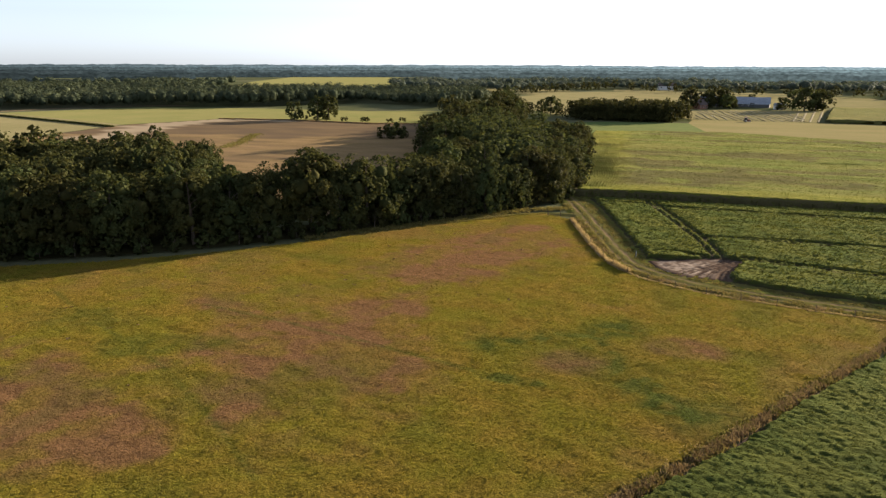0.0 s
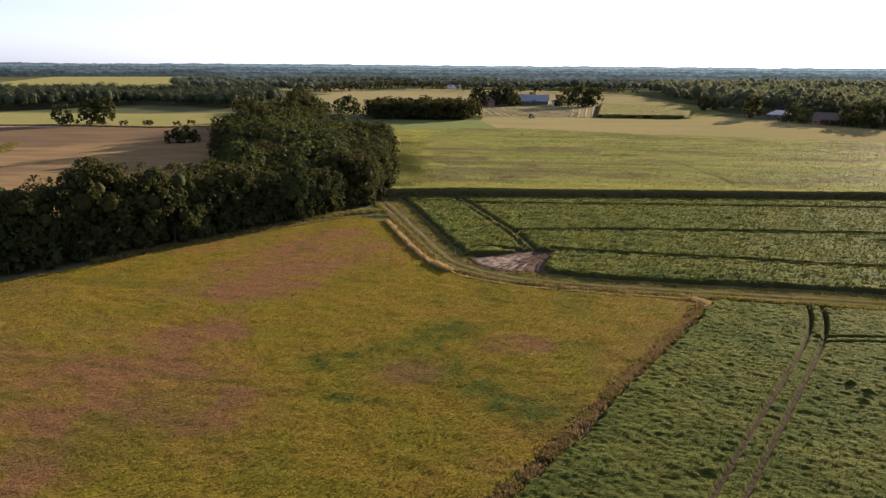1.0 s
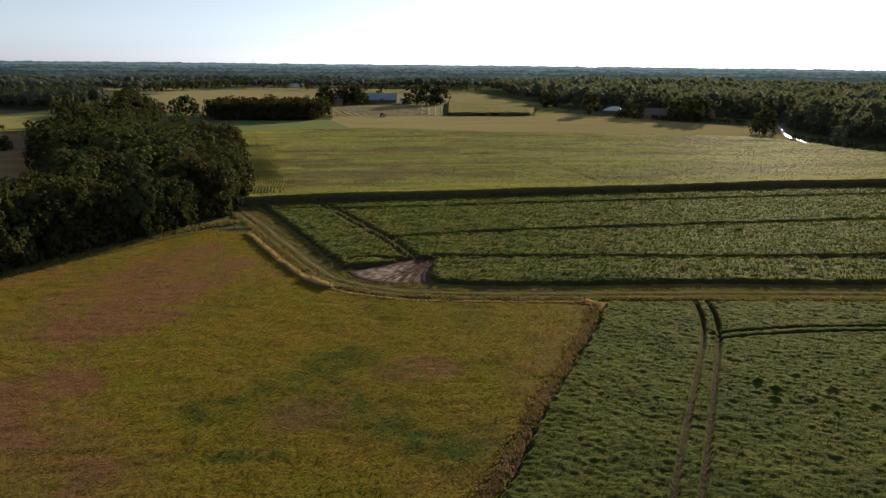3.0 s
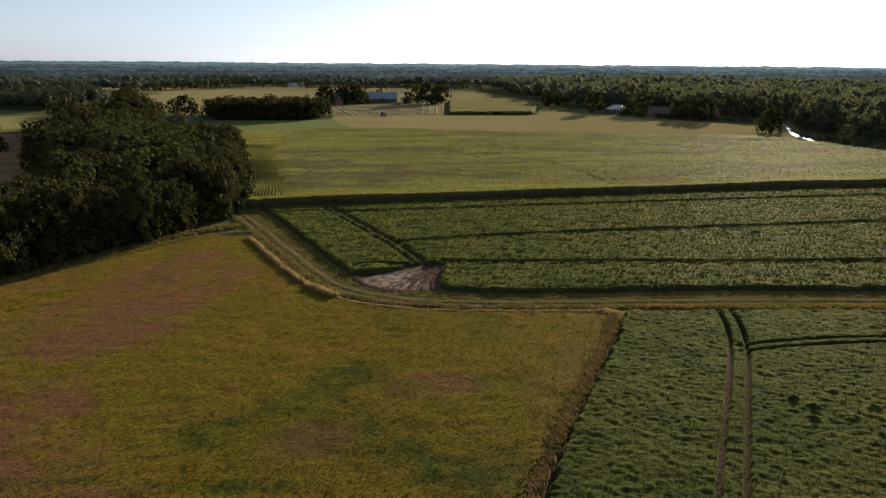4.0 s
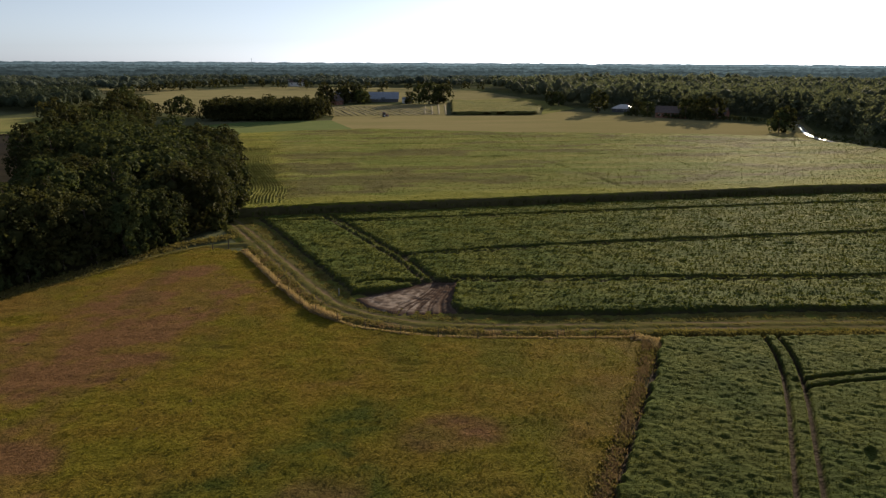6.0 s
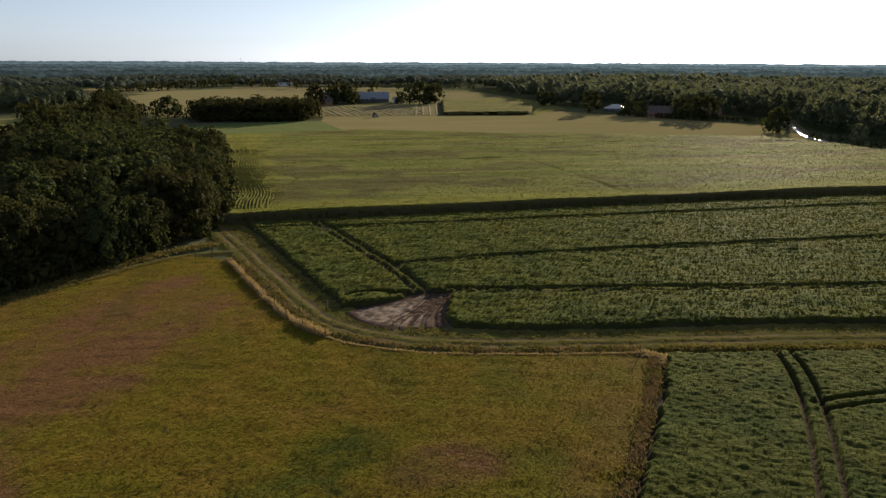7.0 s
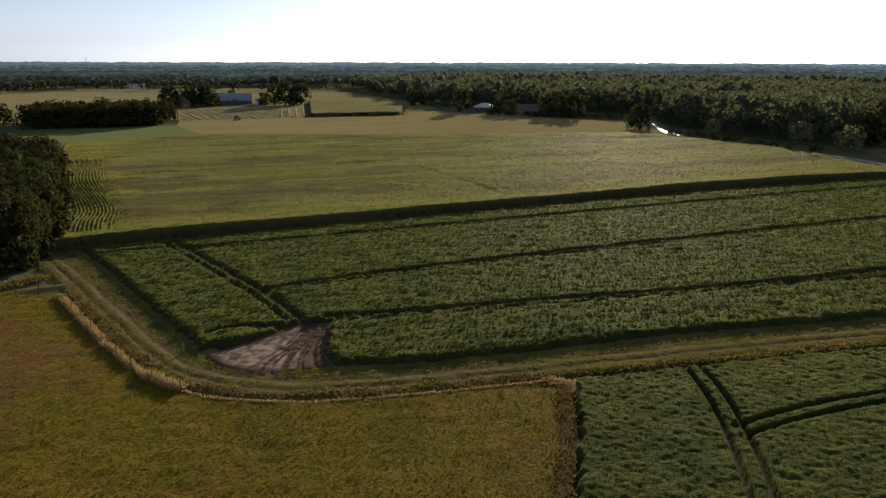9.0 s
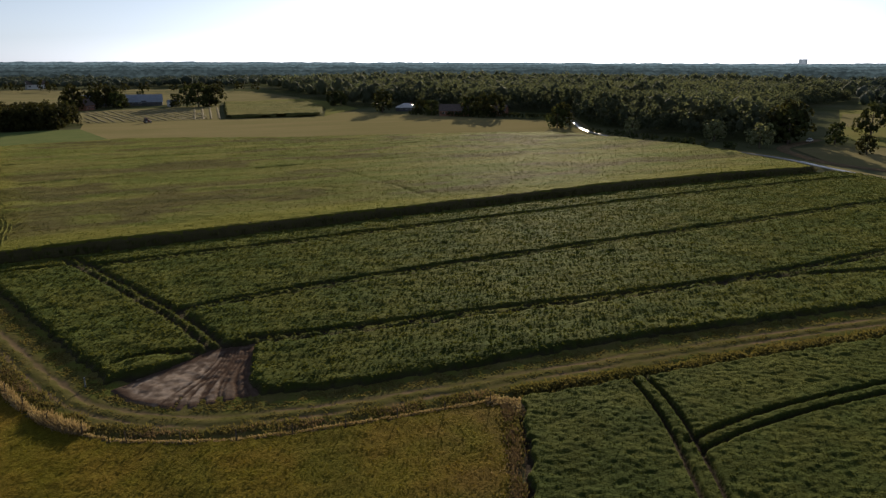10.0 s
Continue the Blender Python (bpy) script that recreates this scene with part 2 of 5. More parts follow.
def earth(name, c1, c2, size=2.0, fine=0.12, bump=0.05, rough=0.9, masks=(), stretch=None, gloss=0.0, fuzz=0.0):
    """Soil, sand, stubble, stone, roof: two colours in patches with fine grain and relief."""
    m, t, n, l, bsdf = nodes_of(name)
    col = mixed(t, steps(t, noise_node(t, 1 / size, 6, 0.65, stretch), 0.33, 0.67), c1, c2)
    grain = noise_node(t, 1 / fine, 3, 0.7)
    col = mixed(t, 0.55, col, mixed(t, grain, (0.35, 0.35, 0.35), (1.5, 1.5, 1.5)), "MULTIPLY")
    for key, c in masks:
        col = mixed(t, attribute(t, key), col, c)
    l.new(col, bsdf.inputs["Base Color"])
    bsdf.inputs["Roughness"].default_value = rough
    bsdf.inputs["Specular IOR Level"].default_value = gloss
    if fuzz:
        bsdf.inputs["Sheen Weight"].default_value, bsdf.inputs["Sheen Roughness"].default_value = fuzz, 0.45
        bsdf.inputs["Sheen Tint"].default_value = (0.9, 0.8, 0.42, 1)
    b = n.new("ShaderNodeBump")
    b.inputs["Strength"].default_value, b.inputs["Distance"].default_value = 0.35, bump
    l.new(grain, b.inputs["Height"])
    l.new(b.outputs["Normal"], bsdf.inputs["Normal"])
    return m


def paint(name, c, rough=0.6, metal=0.0, spots=0.15, size=0.6):
    m, t, n, l, bsdf = nodes_of(name)
    dark = tuple(v * (1 - spots * 2) for v in c)
    l.new(mixed(t, steps(t, noise_node(t, 1 / size, 4), 0.45, 0.75), c, dark), bsdf.inputs["Base Color"])
    bsdf.inputs["Roughness"].default_value, bsdf.inputs["Metallic"].default_value = rough, metal
    return m


def haze_glow(name, c):
    """Far country that glows: miles of bright air put into its colour, stronger sunward."""
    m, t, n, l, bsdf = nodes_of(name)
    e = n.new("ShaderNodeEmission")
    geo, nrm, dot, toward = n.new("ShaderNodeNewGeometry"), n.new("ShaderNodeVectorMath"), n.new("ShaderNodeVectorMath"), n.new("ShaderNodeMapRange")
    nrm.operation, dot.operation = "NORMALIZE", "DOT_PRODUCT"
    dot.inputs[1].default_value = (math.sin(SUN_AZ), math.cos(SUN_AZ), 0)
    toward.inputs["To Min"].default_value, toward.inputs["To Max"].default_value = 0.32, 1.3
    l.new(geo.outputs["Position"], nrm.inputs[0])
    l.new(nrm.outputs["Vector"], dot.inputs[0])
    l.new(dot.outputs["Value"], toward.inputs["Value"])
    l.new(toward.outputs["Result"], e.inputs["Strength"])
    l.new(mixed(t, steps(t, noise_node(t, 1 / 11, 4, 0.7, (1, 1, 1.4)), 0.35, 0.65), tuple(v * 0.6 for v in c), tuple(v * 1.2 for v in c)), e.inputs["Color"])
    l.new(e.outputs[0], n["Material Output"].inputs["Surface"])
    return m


M_ground = earth("grassland", (0.07, 0.08, 0.035), (0.12, 0.122, 0.07), 110, 1.5, 0.1)
M_meadow = plant("meadow_sward", (0.107, 0.097, 0.012), (0.130, 0.096, 0.015), 9, 0.25, 0.0, fuzz=0.17, streak=(0.4, 0.2, None), masks=(("soil", (0.118, 0.069, 0.029)), ("lush", (0.049, 0.062, 0.012))), bump=0.24, lump=0.36, gloss=0.004)
M_meadow_leaf = plant("meadow_leaf", (0.128, 0.117, 0.014), (0.155, 0.117, 0.018), 9, 0.4, 0.2, fuzz=0.16, masks=(("soil", (0.130, 0.077, 0.032)), ("lush", (0.058, 0.073, 0.014))), gloss=0.004)
M_bean = plant("bean_canopy", (0.033, 0.045, 0.011), (0.049, 0.057, 0.013), 9, 0.25, 0.0, bump=0.26, lump=0.7, lump_stretch=(0.8, 1.2, 1), masks=(("bare", (0.035, 0.03, 0.02)),), gloss=0.003, fuzz=0.42, streak=(2.4, 0.14, (0.5, 1, 1)))
M_bean_leaf = plant("bean_leaf", (0.041, 0.051, 0.012), (0.061, 0.066, 0.015), 9, 0.42, 0.2, gloss=0.0025, fuzz=0.36)
M_corn = plant("corn_canopy", (0.068, 0.084, 0.020), (0.097, 0.100, 0.028), 14, 0.28, 0.0, bump=0.5, lump=1.1, lump_stretch=(0.3, 1.0, 1), stretch=(0.35, 1.6, 1), masks=(("dry", (0.078, 0.068, 0.034)), ("lush", (0.112, 0.115, 0.020))), gloss=0.0025, fuzz=0.3, streak=(4.0, 0.13, (0.1, 1, 1)))
M_corn_leaf = plant("corn_leaf", (0.083, 0.102, 0.024), (0.115, 0.116, 0.034), 14, 0.42, 0.08, stretch=(0.35, 1.6, 1), masks=(("dry", (0.09, 0.078, 0.038)), ("lush", (0.128, 0.13, 0.023))), gloss=0.0015, fuzz=0.3, streak=(4.0, 0.13, (0.1, 1, 1)))
M_crown = plant("oak_leaf", (0.036, 0.045, 0.018), (0.060, 0.063, 0.022), 4, 0.34, 0.22, obj=0.25, gloss=0.02)
# Two copies of one foliage: darker for the west, paler for sunward glare.
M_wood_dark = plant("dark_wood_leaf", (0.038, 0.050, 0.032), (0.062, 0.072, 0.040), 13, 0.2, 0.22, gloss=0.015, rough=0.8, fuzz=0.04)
M_wood_glare = plant("glare_wood_leaf", (0.074, 0.09, 0.058), (0.104, 0.114, 0.07), 13, 0.5, 0.07, gloss=0.015, rough=0.8, fuzz=0.14)
# Far foliage greyed: haze is put into its base colour.
M_wood_hazed = plant("hazed_wood_leaf", (0.052, 0.068, 0.052), (0.076, 0.09, 0.066), 40, 0.3, 0.16, gloss=0.015, rough=0.8, fuzz=0.12)
M_willow = plant("willow_leaf", (0.16, 0.175, 0.085), (0.2, 0.205, 0.11), 3, 0.4, 0.25)
M_bark = earth("bark", (0.07, 0.055, 0.04), (0.12, 0.1, 0.075), 0.4, 0.06, 0.03)
M_straw = plant("dead_grass", (0.31, 0.24, 0.14), (0.25, 0.185, 0.105), 4, 0.35, 0.3)
M_weed = plant("dead_weed", (0.15, 0.106, 0.064), (0.21, 0.152, 0.09), 3, 0.3, 0.3)
M_verge = plant("verge_grass", (0.115, 0.104, 0.033), (0.15, 0.125, 0.048), 5, 0.3, 0.25)
M_track = earth("track_grass", (0.088, 0.086, 0.026), (0.118, 0.102, 0.038), 2.5, 0.3, 0.06, masks=(("green", (0.098, 0.112, 0.024)), ("rut", (0.155, 0.112, 0.066))))
M_rut = earth("rut_soil", (0.175, 0.132, 0.082), (0.12, 0.094, 0.056), 2.0, 0.2, 0.04)
M_sand = earth("pale_sand", (0.34, 0.272, 0.212), (0.13, 0.098, 0.074), 1.0, 0.25, 0.05, masks=(("wet", (0.062, 0.042, 0.031)),))
M_litter = earth("woodland_floor", (0.05, 0.045, 0.02), (0.07, 0.065, 0.03), 4, 0.4, 0.08)
M_stubble = earth("tan_stubble", (0.142, 0.128, 0.054), (0.175, 0.148, 0.07), 25, 0.8, 0.08, stretch=(0.3, 1, 1), fuzz=0.05)
M_brown = earth("brown_stubble", (0.25, 0.170, 0.086), (0.17, 0.122, 0.06), 9, 0.8, 0.1, stretch=(0.3, 1, 1), masks=(("dark", (0.118, 0.086, 0.056)), ("tan", (0.33, 0.262, 0.175))))
M_pale = earth("pale_stubble", (0.15, 0.134, 0.068), (0.115, 0.108, 0.05), 30, 0.9, 0.08, fuzz=0.05)
M_green = earth("green_ley", (0.100, 0.116, 0.03), (0.135, 0.134, 0.042), 35, 0.8, 0.08, fuzz=0.05)
M_rich = earth("green_root_crop", (0.055, 0.098, 0.028), (0.072, 0.11, 0.034), 12, 0.8, 0.1, fuzz=0.05)
M_swath = plant("straw_swath", (0.215, 0.183, 0.10), (0.18, 0.155, 0.085), 4, 0.2, 0.3)
M_asphalt = earth("asphalt", (0.06, 0.06, 0.06), (0.045, 0.045, 0.047), 3, 0.08, 0.004, rough=0.33, gloss=0.6)

# ---- the plan ----
TRACK = rounded([(-31, 176), (-25.0, 164), (-20.6, 153.5), (-14.0, 135.5), (-8.5, 121.5), (-4.9, 112.8), (-2.6, 109.0), (0.8, 105.4), (4.4, 102.9), (9.4, 100.8), (14.8, 99.4), (26, 98.0), (45.0, 96.5), (64.5, 94.9), (91.0, 91.2), (140, 85.5), (205, 78)])
STRIP = rounded([(-20.2, 140.9), (-15.9, 129.6), (-11.0, 117.4), (-7.4, 109.3), (-3.8, 104.3), (0.6, 100.5), (6.5, 97.7), (13.0, 96.0), (24.0, 94.5), (34.8, 93.4)])
DITCH = rounded([(37, 94.2), (57.0, 91.9), (88.0, 88.3), (130, 83.3), (180, 77.5)])
HEDGE = rounded([(35.0, 93.0), (31.2, 84.6), (18.9, 64.1), (11.0, 49.7), (4.8, 40.1), (-7, 21), (-20, 0)])
FOREST_FRONT = [(-28.2, 160), (-33, 152), (-39.2, 141), (-58, 116), (-66, 105), (-76, 93), (-90, 80), (-105, 70), (-150, 42)]
MEADOW = [tuple(p) for p in HEDGE[::-1]] + [tuple(p) for p in STRIP[::-1]] + [(-27.3, 145.0), (-34, 139.5), (-41.5, 130), (-47.5, 122.5), (-57, 110), (-65, 100), (-75, 88), (-90, 75), (-105, 65), (-150, 37), (-150, 0)]
SAND = [(-0.4, 112.6), (5.2, 114.8), (10.5, 118.2), (15.0, 118.2), (13.4, 112.3), (12.2, 108.2), (12.6, 105.0), (9.8, 105.0), (5.4, 105.4), (1.1, 109.2)]
BEANS = [(-20.6, 167.6), (-15.0, 153.6), (-7.1, 131.0), (-1.1, 114.2), (5.2, 115.0), (10.5, 118.4), (15.2, 118.6), (13.5, 112.3), (12.4, 108.2), (13.2, 104.9), (21.7, 102.7), (37, 101.2), (56, 100.2), (97, 94.9), (140, 89.5), (205, 82), (204, 163), (206, 172), (204, 179.2), (170, 180.4), (126, 180.6), (75, 176.9), (25, 172.6), (-3.6, 170.2), (-20, 168.6)]
BEANS_NEAR = [(36.4, 92.6), (57, 90.6), (88, 87), (125, 82.5), (125, 22), (-5.4, 22), (5.7, 39.6), (12.0, 49.2), (20.0, 63.7), (32.3, 84.2)]
CORN = [(-25.5, 169.2), (-3.6, 171.6), (25, 174.0), (75, 178.4), (126, 182.2), (170, 182.0), (197, 180.6), (200, 196), (205, 218), (206, 238), (202, 256), (197, 276), (193, 292), (186, 306), (152, 317), (74, 331), (5, 355), (-50, 339), (-49, 322), (-42, 283), (-32, 220), (-26.5, 180)]


CORN_FRONT = [(-25.3, 169.3), (-3.6, 171.7), (25, 174.1), (75, 178.5), (126, 182.3), (170, 182.1), (196.6, 180.7)]


def double(line, gauge=1.9):
    return [shifted(line, gauge / 2), shifted(line, -gauge / 2)]


TRAMS = double(rounded([(-6.6, 168.5), (-2.3, 158), (1.6, 147.2), (6.9, 133.2), (9.4, 125), (11.3, 117)]), 1.7)
TRAMS += double(rounded([(-4.0, 161.2), (9, 162.3), (22, 163), (48.4, 164.6), (94, 167.3), (150, 169.8), (198, 169.2)]), 1.5)
TRAMS += double(rounded([(8.0, 133.0), (12.2, 134.2), (22, 135.2), (40, 136.8), (63, 138.1), (88, 138.9), (135, 140.4), (168, 141.8), (204, 143)]), 1.5)
TRAMS += double(rounded([(14.6, 119), (24.5, 117.2), (42, 115.9), (57, 114), (81, 111.7), (99, 111), (123.6, 112), (205, 115)]), 1.5)
TRAMS += [rounded([(9, 118), (4, 119.5), (0, 119)]), rounded([(84, 111.6), (91.2, 110.6), (102, 108.1), (113, 105.2), (140, 100), (204, 90)]), rounded([(-17, 163), (-10, 164), (-3, 163.4)])]
TRAMS_NEAR = [rounded([(49.9, 92), (47.4, 84.2), (42.3, 74.7), (37.4, 66.7), (20, 38), (10, 21)]), rounded([(51.6, 91.8), (49.3, 84), (44.8, 75.3), (40.2, 67.6), (22, 37), (12, 21)])]
TRAMS_NEAR += [rounded([(45.5, 78.7), (55, 79.9), (72.7, 78.8), (125, 73)]), rounded([(45.5, 77.0), (55, 78.2), (72.7, 77.1), (125, 71.3)])]


# ---- ground ----
def build_ground():
    bm = bmesh.new()
    rings = [0, 60, 150, 300, 600, 1200, 2400, 4900]
    loops = []
    for r in rings[1:]:
        loops.append([bm.verts.new((r * math.cos(a), r * math.sin(a), -0.25)) for a in np.linspace(0, 2 * np.pi, 48, endpoint=False)])
    mid = bm.verts.new((0, 0, -0.25))
    for i in range(48):
        j = (i + 1) % 48
        bm.faces.new((mid, loops[0][i], loops[0][j]))
        for a, b in zip(loops[:-1], loops[1:]):
            bm.faces.new((a[i], b[i], b[j], a[j]))
    tagged(part("ground", bm, M_ground), "flat open farmland of dry grass reaching the horizon", "ground", kind="structure")


build_ground()


DEAD_SWARD = [
    [(-58, 65), (-52, 65.5), (-40, 66), (-31, 76), (-28, 75), (-26.6, 68.7), (-24.4, 59.5), (-20.8, 50), (-28, 46.5), (-29, 36), (-33, 37), (-38.8, 41), (-41.7, 49), (-50, 56)],
    [(-44, 88), (-46, 102), (-35, 122), (-23.6, 135), (-18.3, 122), (-18.6, 106), (-21.4, 92), (-25, 84), (-29.6, 77.6), (-33, 80)],
    [(-72, 42), (-60.8, 46.4), (-50, 43), (-46, 39), (-38, 36), (-30, 30), (-48, 26), (-62, 30)],
]


def meadow_masks(x, y):
    """Where the sward is dead and brown, and where it is lush."""
    wob = vnoise(x, y, 9, 5) - 0.5
    fine = vnoise(x, y, 1.6, 6) - 0.5

    def spot(cx, cy, rx, ry, turn, soft=0.5):
        c, s = math.cos(radians(turn)), math.sin(radians(turn))
        u, v = (x - cx) * c + (y - cy) * s, -(x - cx) * s + (y - cy) * c
        return 1 - smooth01(np.sqrt((u / rx) ** 2 + (v / ry) ** 2) + wob * 0.7 + fine * 0.35, 1 - soft / 2, 1 + soft / 2)

    def region(poly, soft=2.6):
        d = line_distance(poly, x, y, True) * np.where(inside(poly, x, y), 1, -1)
        return smooth01(d + 9 * wob + 4 * fine, -soft, soft)

    mottle = vnoise(x, y, 4, 9) * 0.6 + vnoise(x, y, 1.3, 10) * 0.4
    soil = np.maximum.reduce([region(p) for p in DEAD_SWARD])
    soil = np.maximum(soil, np.maximum(1.0 * spot(-4.6, 64, 4.8, 3.6, 10, 0.9), 1.05 * spot(8, 73.2, 5.2, 3.4, 0, 0.8)))
    soil = 0.95 * soil * (0.45 + 0.6 * smooth01(mottle, 0.3, 0.6))
    soil = np.maximum(soil, 0.36 * smooth01(vnoise(x, y, 16, 8) * 0.6 + mottle * 0.4, 0.52, 0.72))
    soil = np.maximum(soil, 0.28 * (1 - smooth01(line_distance(HEDGE, x, y) + fine * 2, 3.0, 8.0)) * smooth01(vnoise(x, y, 3, 14), 0.3, 0.6))
    band = np.minimum(line_distance([(-15, 66), (-11, 68.3), (-8, 71), (-4, 73.6), (0, 77)], x, y), line_distance([(-2.4, 70), (1.6, 64), (5, 59.4), (10, 55)], x, y) + 0.3)
    lush = np.maximum.reduce([0.95 * (1 - smooth01(band + 5 * wob + 3 * fine, 0.8, 5.8)), 0.4 * spot(-2.5, 65.5, 12, 7.5, -15, 0.9), 0.8 * spot(-9.5, 57, 4.5, 1.3, 0), spot(10.5, 54.6, 2.4, 1.3, -20), 0.5 * spot(-50, 51, 8, 3.2, 25), 0.45 * spot(-70, 53, 9, 3.5, 20)])
    lush = np.maximum(lush * (0.45 + 0.6 * smooth01(vnoise(x, y, 1.2, 22), 0.25, 0.6)), 0.3 * smooth01(vnoise(x, y, 6, 21), 0.62, 0.85))
    lines = np.minimum(line_distance([(-57.5, 64), (-43, 62.5), (-24.8, 59.6), (-14, 57.6)], x, y), line_distance([(-82, 60), (-69, 54), (-47, 45), (-31, 35.6), (-24, 30.6)], x, y))
    lush = np.maximum(lush, 0.55 * (1 - smooth01(lines + 0.3 * fine, 0.15, 0.5)))
    return soil, lush


def meadow_height(x, y):
    return 0.04 + 0.12 * vnoise(0.6 * x + 0.25 * y, y * 1.3, 1.2, 31) + 0.06 * vnoise(x, y, 0.6, 32) + 0.08 * vnoise(x, y, 3.3, 33)


def build_meadow():
    v, f = sheet(MEADOW, 0.5, meadow_height, 1)
    s, l = meadow_masks(v[:, 0], v[:, 1])
    tagged(np_mesh("meadow", v, f, M_meadow, attrs={"soil": s, "lush": l}, shade_smooth=True), "yellow-green fallow meadow sward with brown dead patches", "meadow", kind="stuff")
    p = strewn(MEADOW, 210000, 3)
    p = p[(p[:, 1] > 18) & (p[:, 0] > -112)]
    r = rng_of(4)
    z = meadow_height(p[:, 0], p[:, 1]) + 0.06
    s, l = meadow_masks(p[:, 0], p[:, 1])
    size = (0.06 + 0.07 * r.rand(len(p))) * (1 - 0.25 * s)
    v, f = leaves(np.c_[p, z + size * 0.3], size, 5, 2.0)
    tagged(np_mesh("meadow_plants", v, f, M_meadow_leaf, attrs={"soil": np.repeat(s, 4), "lush": np.repeat(l, 4)}), "low yellowing meadow plants and weeds", "meadow plants", kind="stuff")
    # taller dark weeds standing singly
    q = strewn([(-70, 30), (-20, 50), (-12, 125), (-34, 130), (-62, 92), (-88, 60)], 70, 8)
    pts = np.repeat(q, 14, axis=0) + rng_of(9).normal(size=(70 * 14, 2)) * 0.13 * np.repeat(0.5 + rng_of(12).rand(70, 1), 14, axis=0)
    v, f = blades(np.c_[pts, np.full(len(pts), 0.1)], 0.1 + 0.15 * rng_of(10).rand(len(pts)), 11, 0.05)
    tagged(np_mesh("weed_tufts", v, f, M_weed), "dark dry weed tufts scattered over the meadow", "weeds", kind="stuff")


build_meadow()


def crop_height(poly, trams, top, half, seed, wave, drift=1.0, clumps=(), grain=1.0):
    """The upper side of a closed crop, beaten down in the tramlines and falling off at its edge."""
    def h(x, y):
        edge = smooth01(line_distance(poly, x, y, True) + 0.7 * (vnoise(x, y, 0.8, seed + 3) - 0.5), 0.1, 0.6) * inside(poly, x, y)
        k = 1 + 0.5 * drift
        lump = 0.46 * vnoise((1 - 0.4 * drift) * x + 0.3 * y, y * k, 1.4 * grain, seed) + 0.38 * vnoise((1 - 0.3 * drift) * x + 0.2 * y, y * k, 0.8 * grain, seed + 1) + 0.28 * vnoise(x, y * k, 4.0, seed + 2) ** 2
        z = top * (0.72 + wave * (lump - 0.45))
        for cx, cy in clumps:
            z = z + 0.45 * np.exp(-((x - cx) ** 2 + (y - cy) ** 2) / 0.3) * vnoise(x, y, 0.5, seed + 8)
        for line in trams:
            z = z * (0.12 + 0.88 * smooth01(line_distance(line, x, y), half * 0.55, half * 1.5))
        return z * edge - 0.06 * (1 - edge)
    return h


def build_beans(poly, trams, step, count, size, label, seed, half, wave, drift, clumps=(), grain=1.0):
    h = crop_height(poly, trams, 0.95, half, seed, wave, drift, clumps, grain)
    v, f = sheet(poly, step, h, seed, True)
    bare = 1 - smooth01(v[:, 2], 0.1, 0.35)
    tagged(np_mesh("bean_field", v, f, M_bean, attrs={"bare": bare}, shade_smooth=True), label, "crop field", kind="stuff")
    p = strewn(poly, count, seed + 5)
    z = h(p[:, 0], p[:, 1])
    keep = z > 0.38
    p, z = p[keep], z[keep]
    s = size * (0.7 + 0.6 * rng_of(seed + 6).rand(len(p)))
    v, f = leaves(np.c_[p, z + s * 0.35], s, seed + 7, 1.0)
    tagged(np_mesh("bean_leaves", v, f, M_bean_leaf), "broad green leaves of the bean crop", "crop leaves", kind="stuff")


WEED_CLUMPS = [(43.7, 65.1), (43.2, 60.9), (46.8, 60.6), (45.8, 56.3), (49, 66), (44.6, 63.4), (47.6, 57.4), (50.4, 62.2), (59.2, 71.5), (57, 66), (52, 58.6), (23.6, 46.6), (26, 48.4)]
build_beans(BEANS, TRAMS, 0.56, 105000, 0.18, "green bean crop cut by dark tractor tramlines", 40, 0.46, 0.54, 1.0, (), 0.85)
build_beans(BEANS_NEAR, TRAMS_NEAR, 0.19, 110000, 0.075, "lush green bean crop with two curved wheel tracks", 60, 0.27, 0.31, 0.25, WEED_CLUMPS, 0.42)


def corn_masks(x, y):
    dry = smooth01(vnoise(x * 0.35, y, 11, 71) * 0.6 + vnoise(x * 0.5, y, 4, 72) * 0.4, 0.52, 0.74)
    for cx, cy, rx, ry, turn in ((128, 217, 19, 4.5, -28), (122, 269, 15, 5, -25), (152, 300, 16, 4, -25), (4, 206, 30, 8, 4), (-14, 191, 8, 4, 5), (28, 224, 26, 5, 6), (70, 262, 30, 4, -4), (140, 240, 12, 3, -20)):
        c, s = math.cos(radians(turn)), math.sin(radians(turn))
        u, v = (x - cx) * c + (y - cy) * s, -(x - cx) * s + (y - cy) * c
        dry = np.maximum(dry, 1 - smooth01(np.sqrt((u / rx) ** 2 + (v / ry) ** 2) + 1.1 * (vnoise(x * 0.4, y, 3, 79) - 0.5), 0.6, 1.2))
    # Strip behind the front edge tinted yellower, standing for its sunlit tops.
    lush = 1 - smooth01(line_distance(CORN_FRONT, x, y) + 6 * (vnoise(x, y, 12, 73) - 0.5), 5, 12)
    west = 1 - smooth01(x - (-28 - (y - 200) * 0.12), 6, 16)
    dry = np.clip(dry * (0.35 + 1.1 * vnoise(x * 0.12, y, 1.5, 74)), 0, 1)
    return 0.6 * dry * (1 - lush), np.maximum(lush * 0.55, west * 0.5)


CORN_LINES = [rounded([(-22, 246), (34, 249), (86, 253), (125, 252), (205, 258)]), rounded([(61, 243), (66, 214), (69.5, 184)]), rounded([(-35, 285), (60, 292), (200, 285)])]


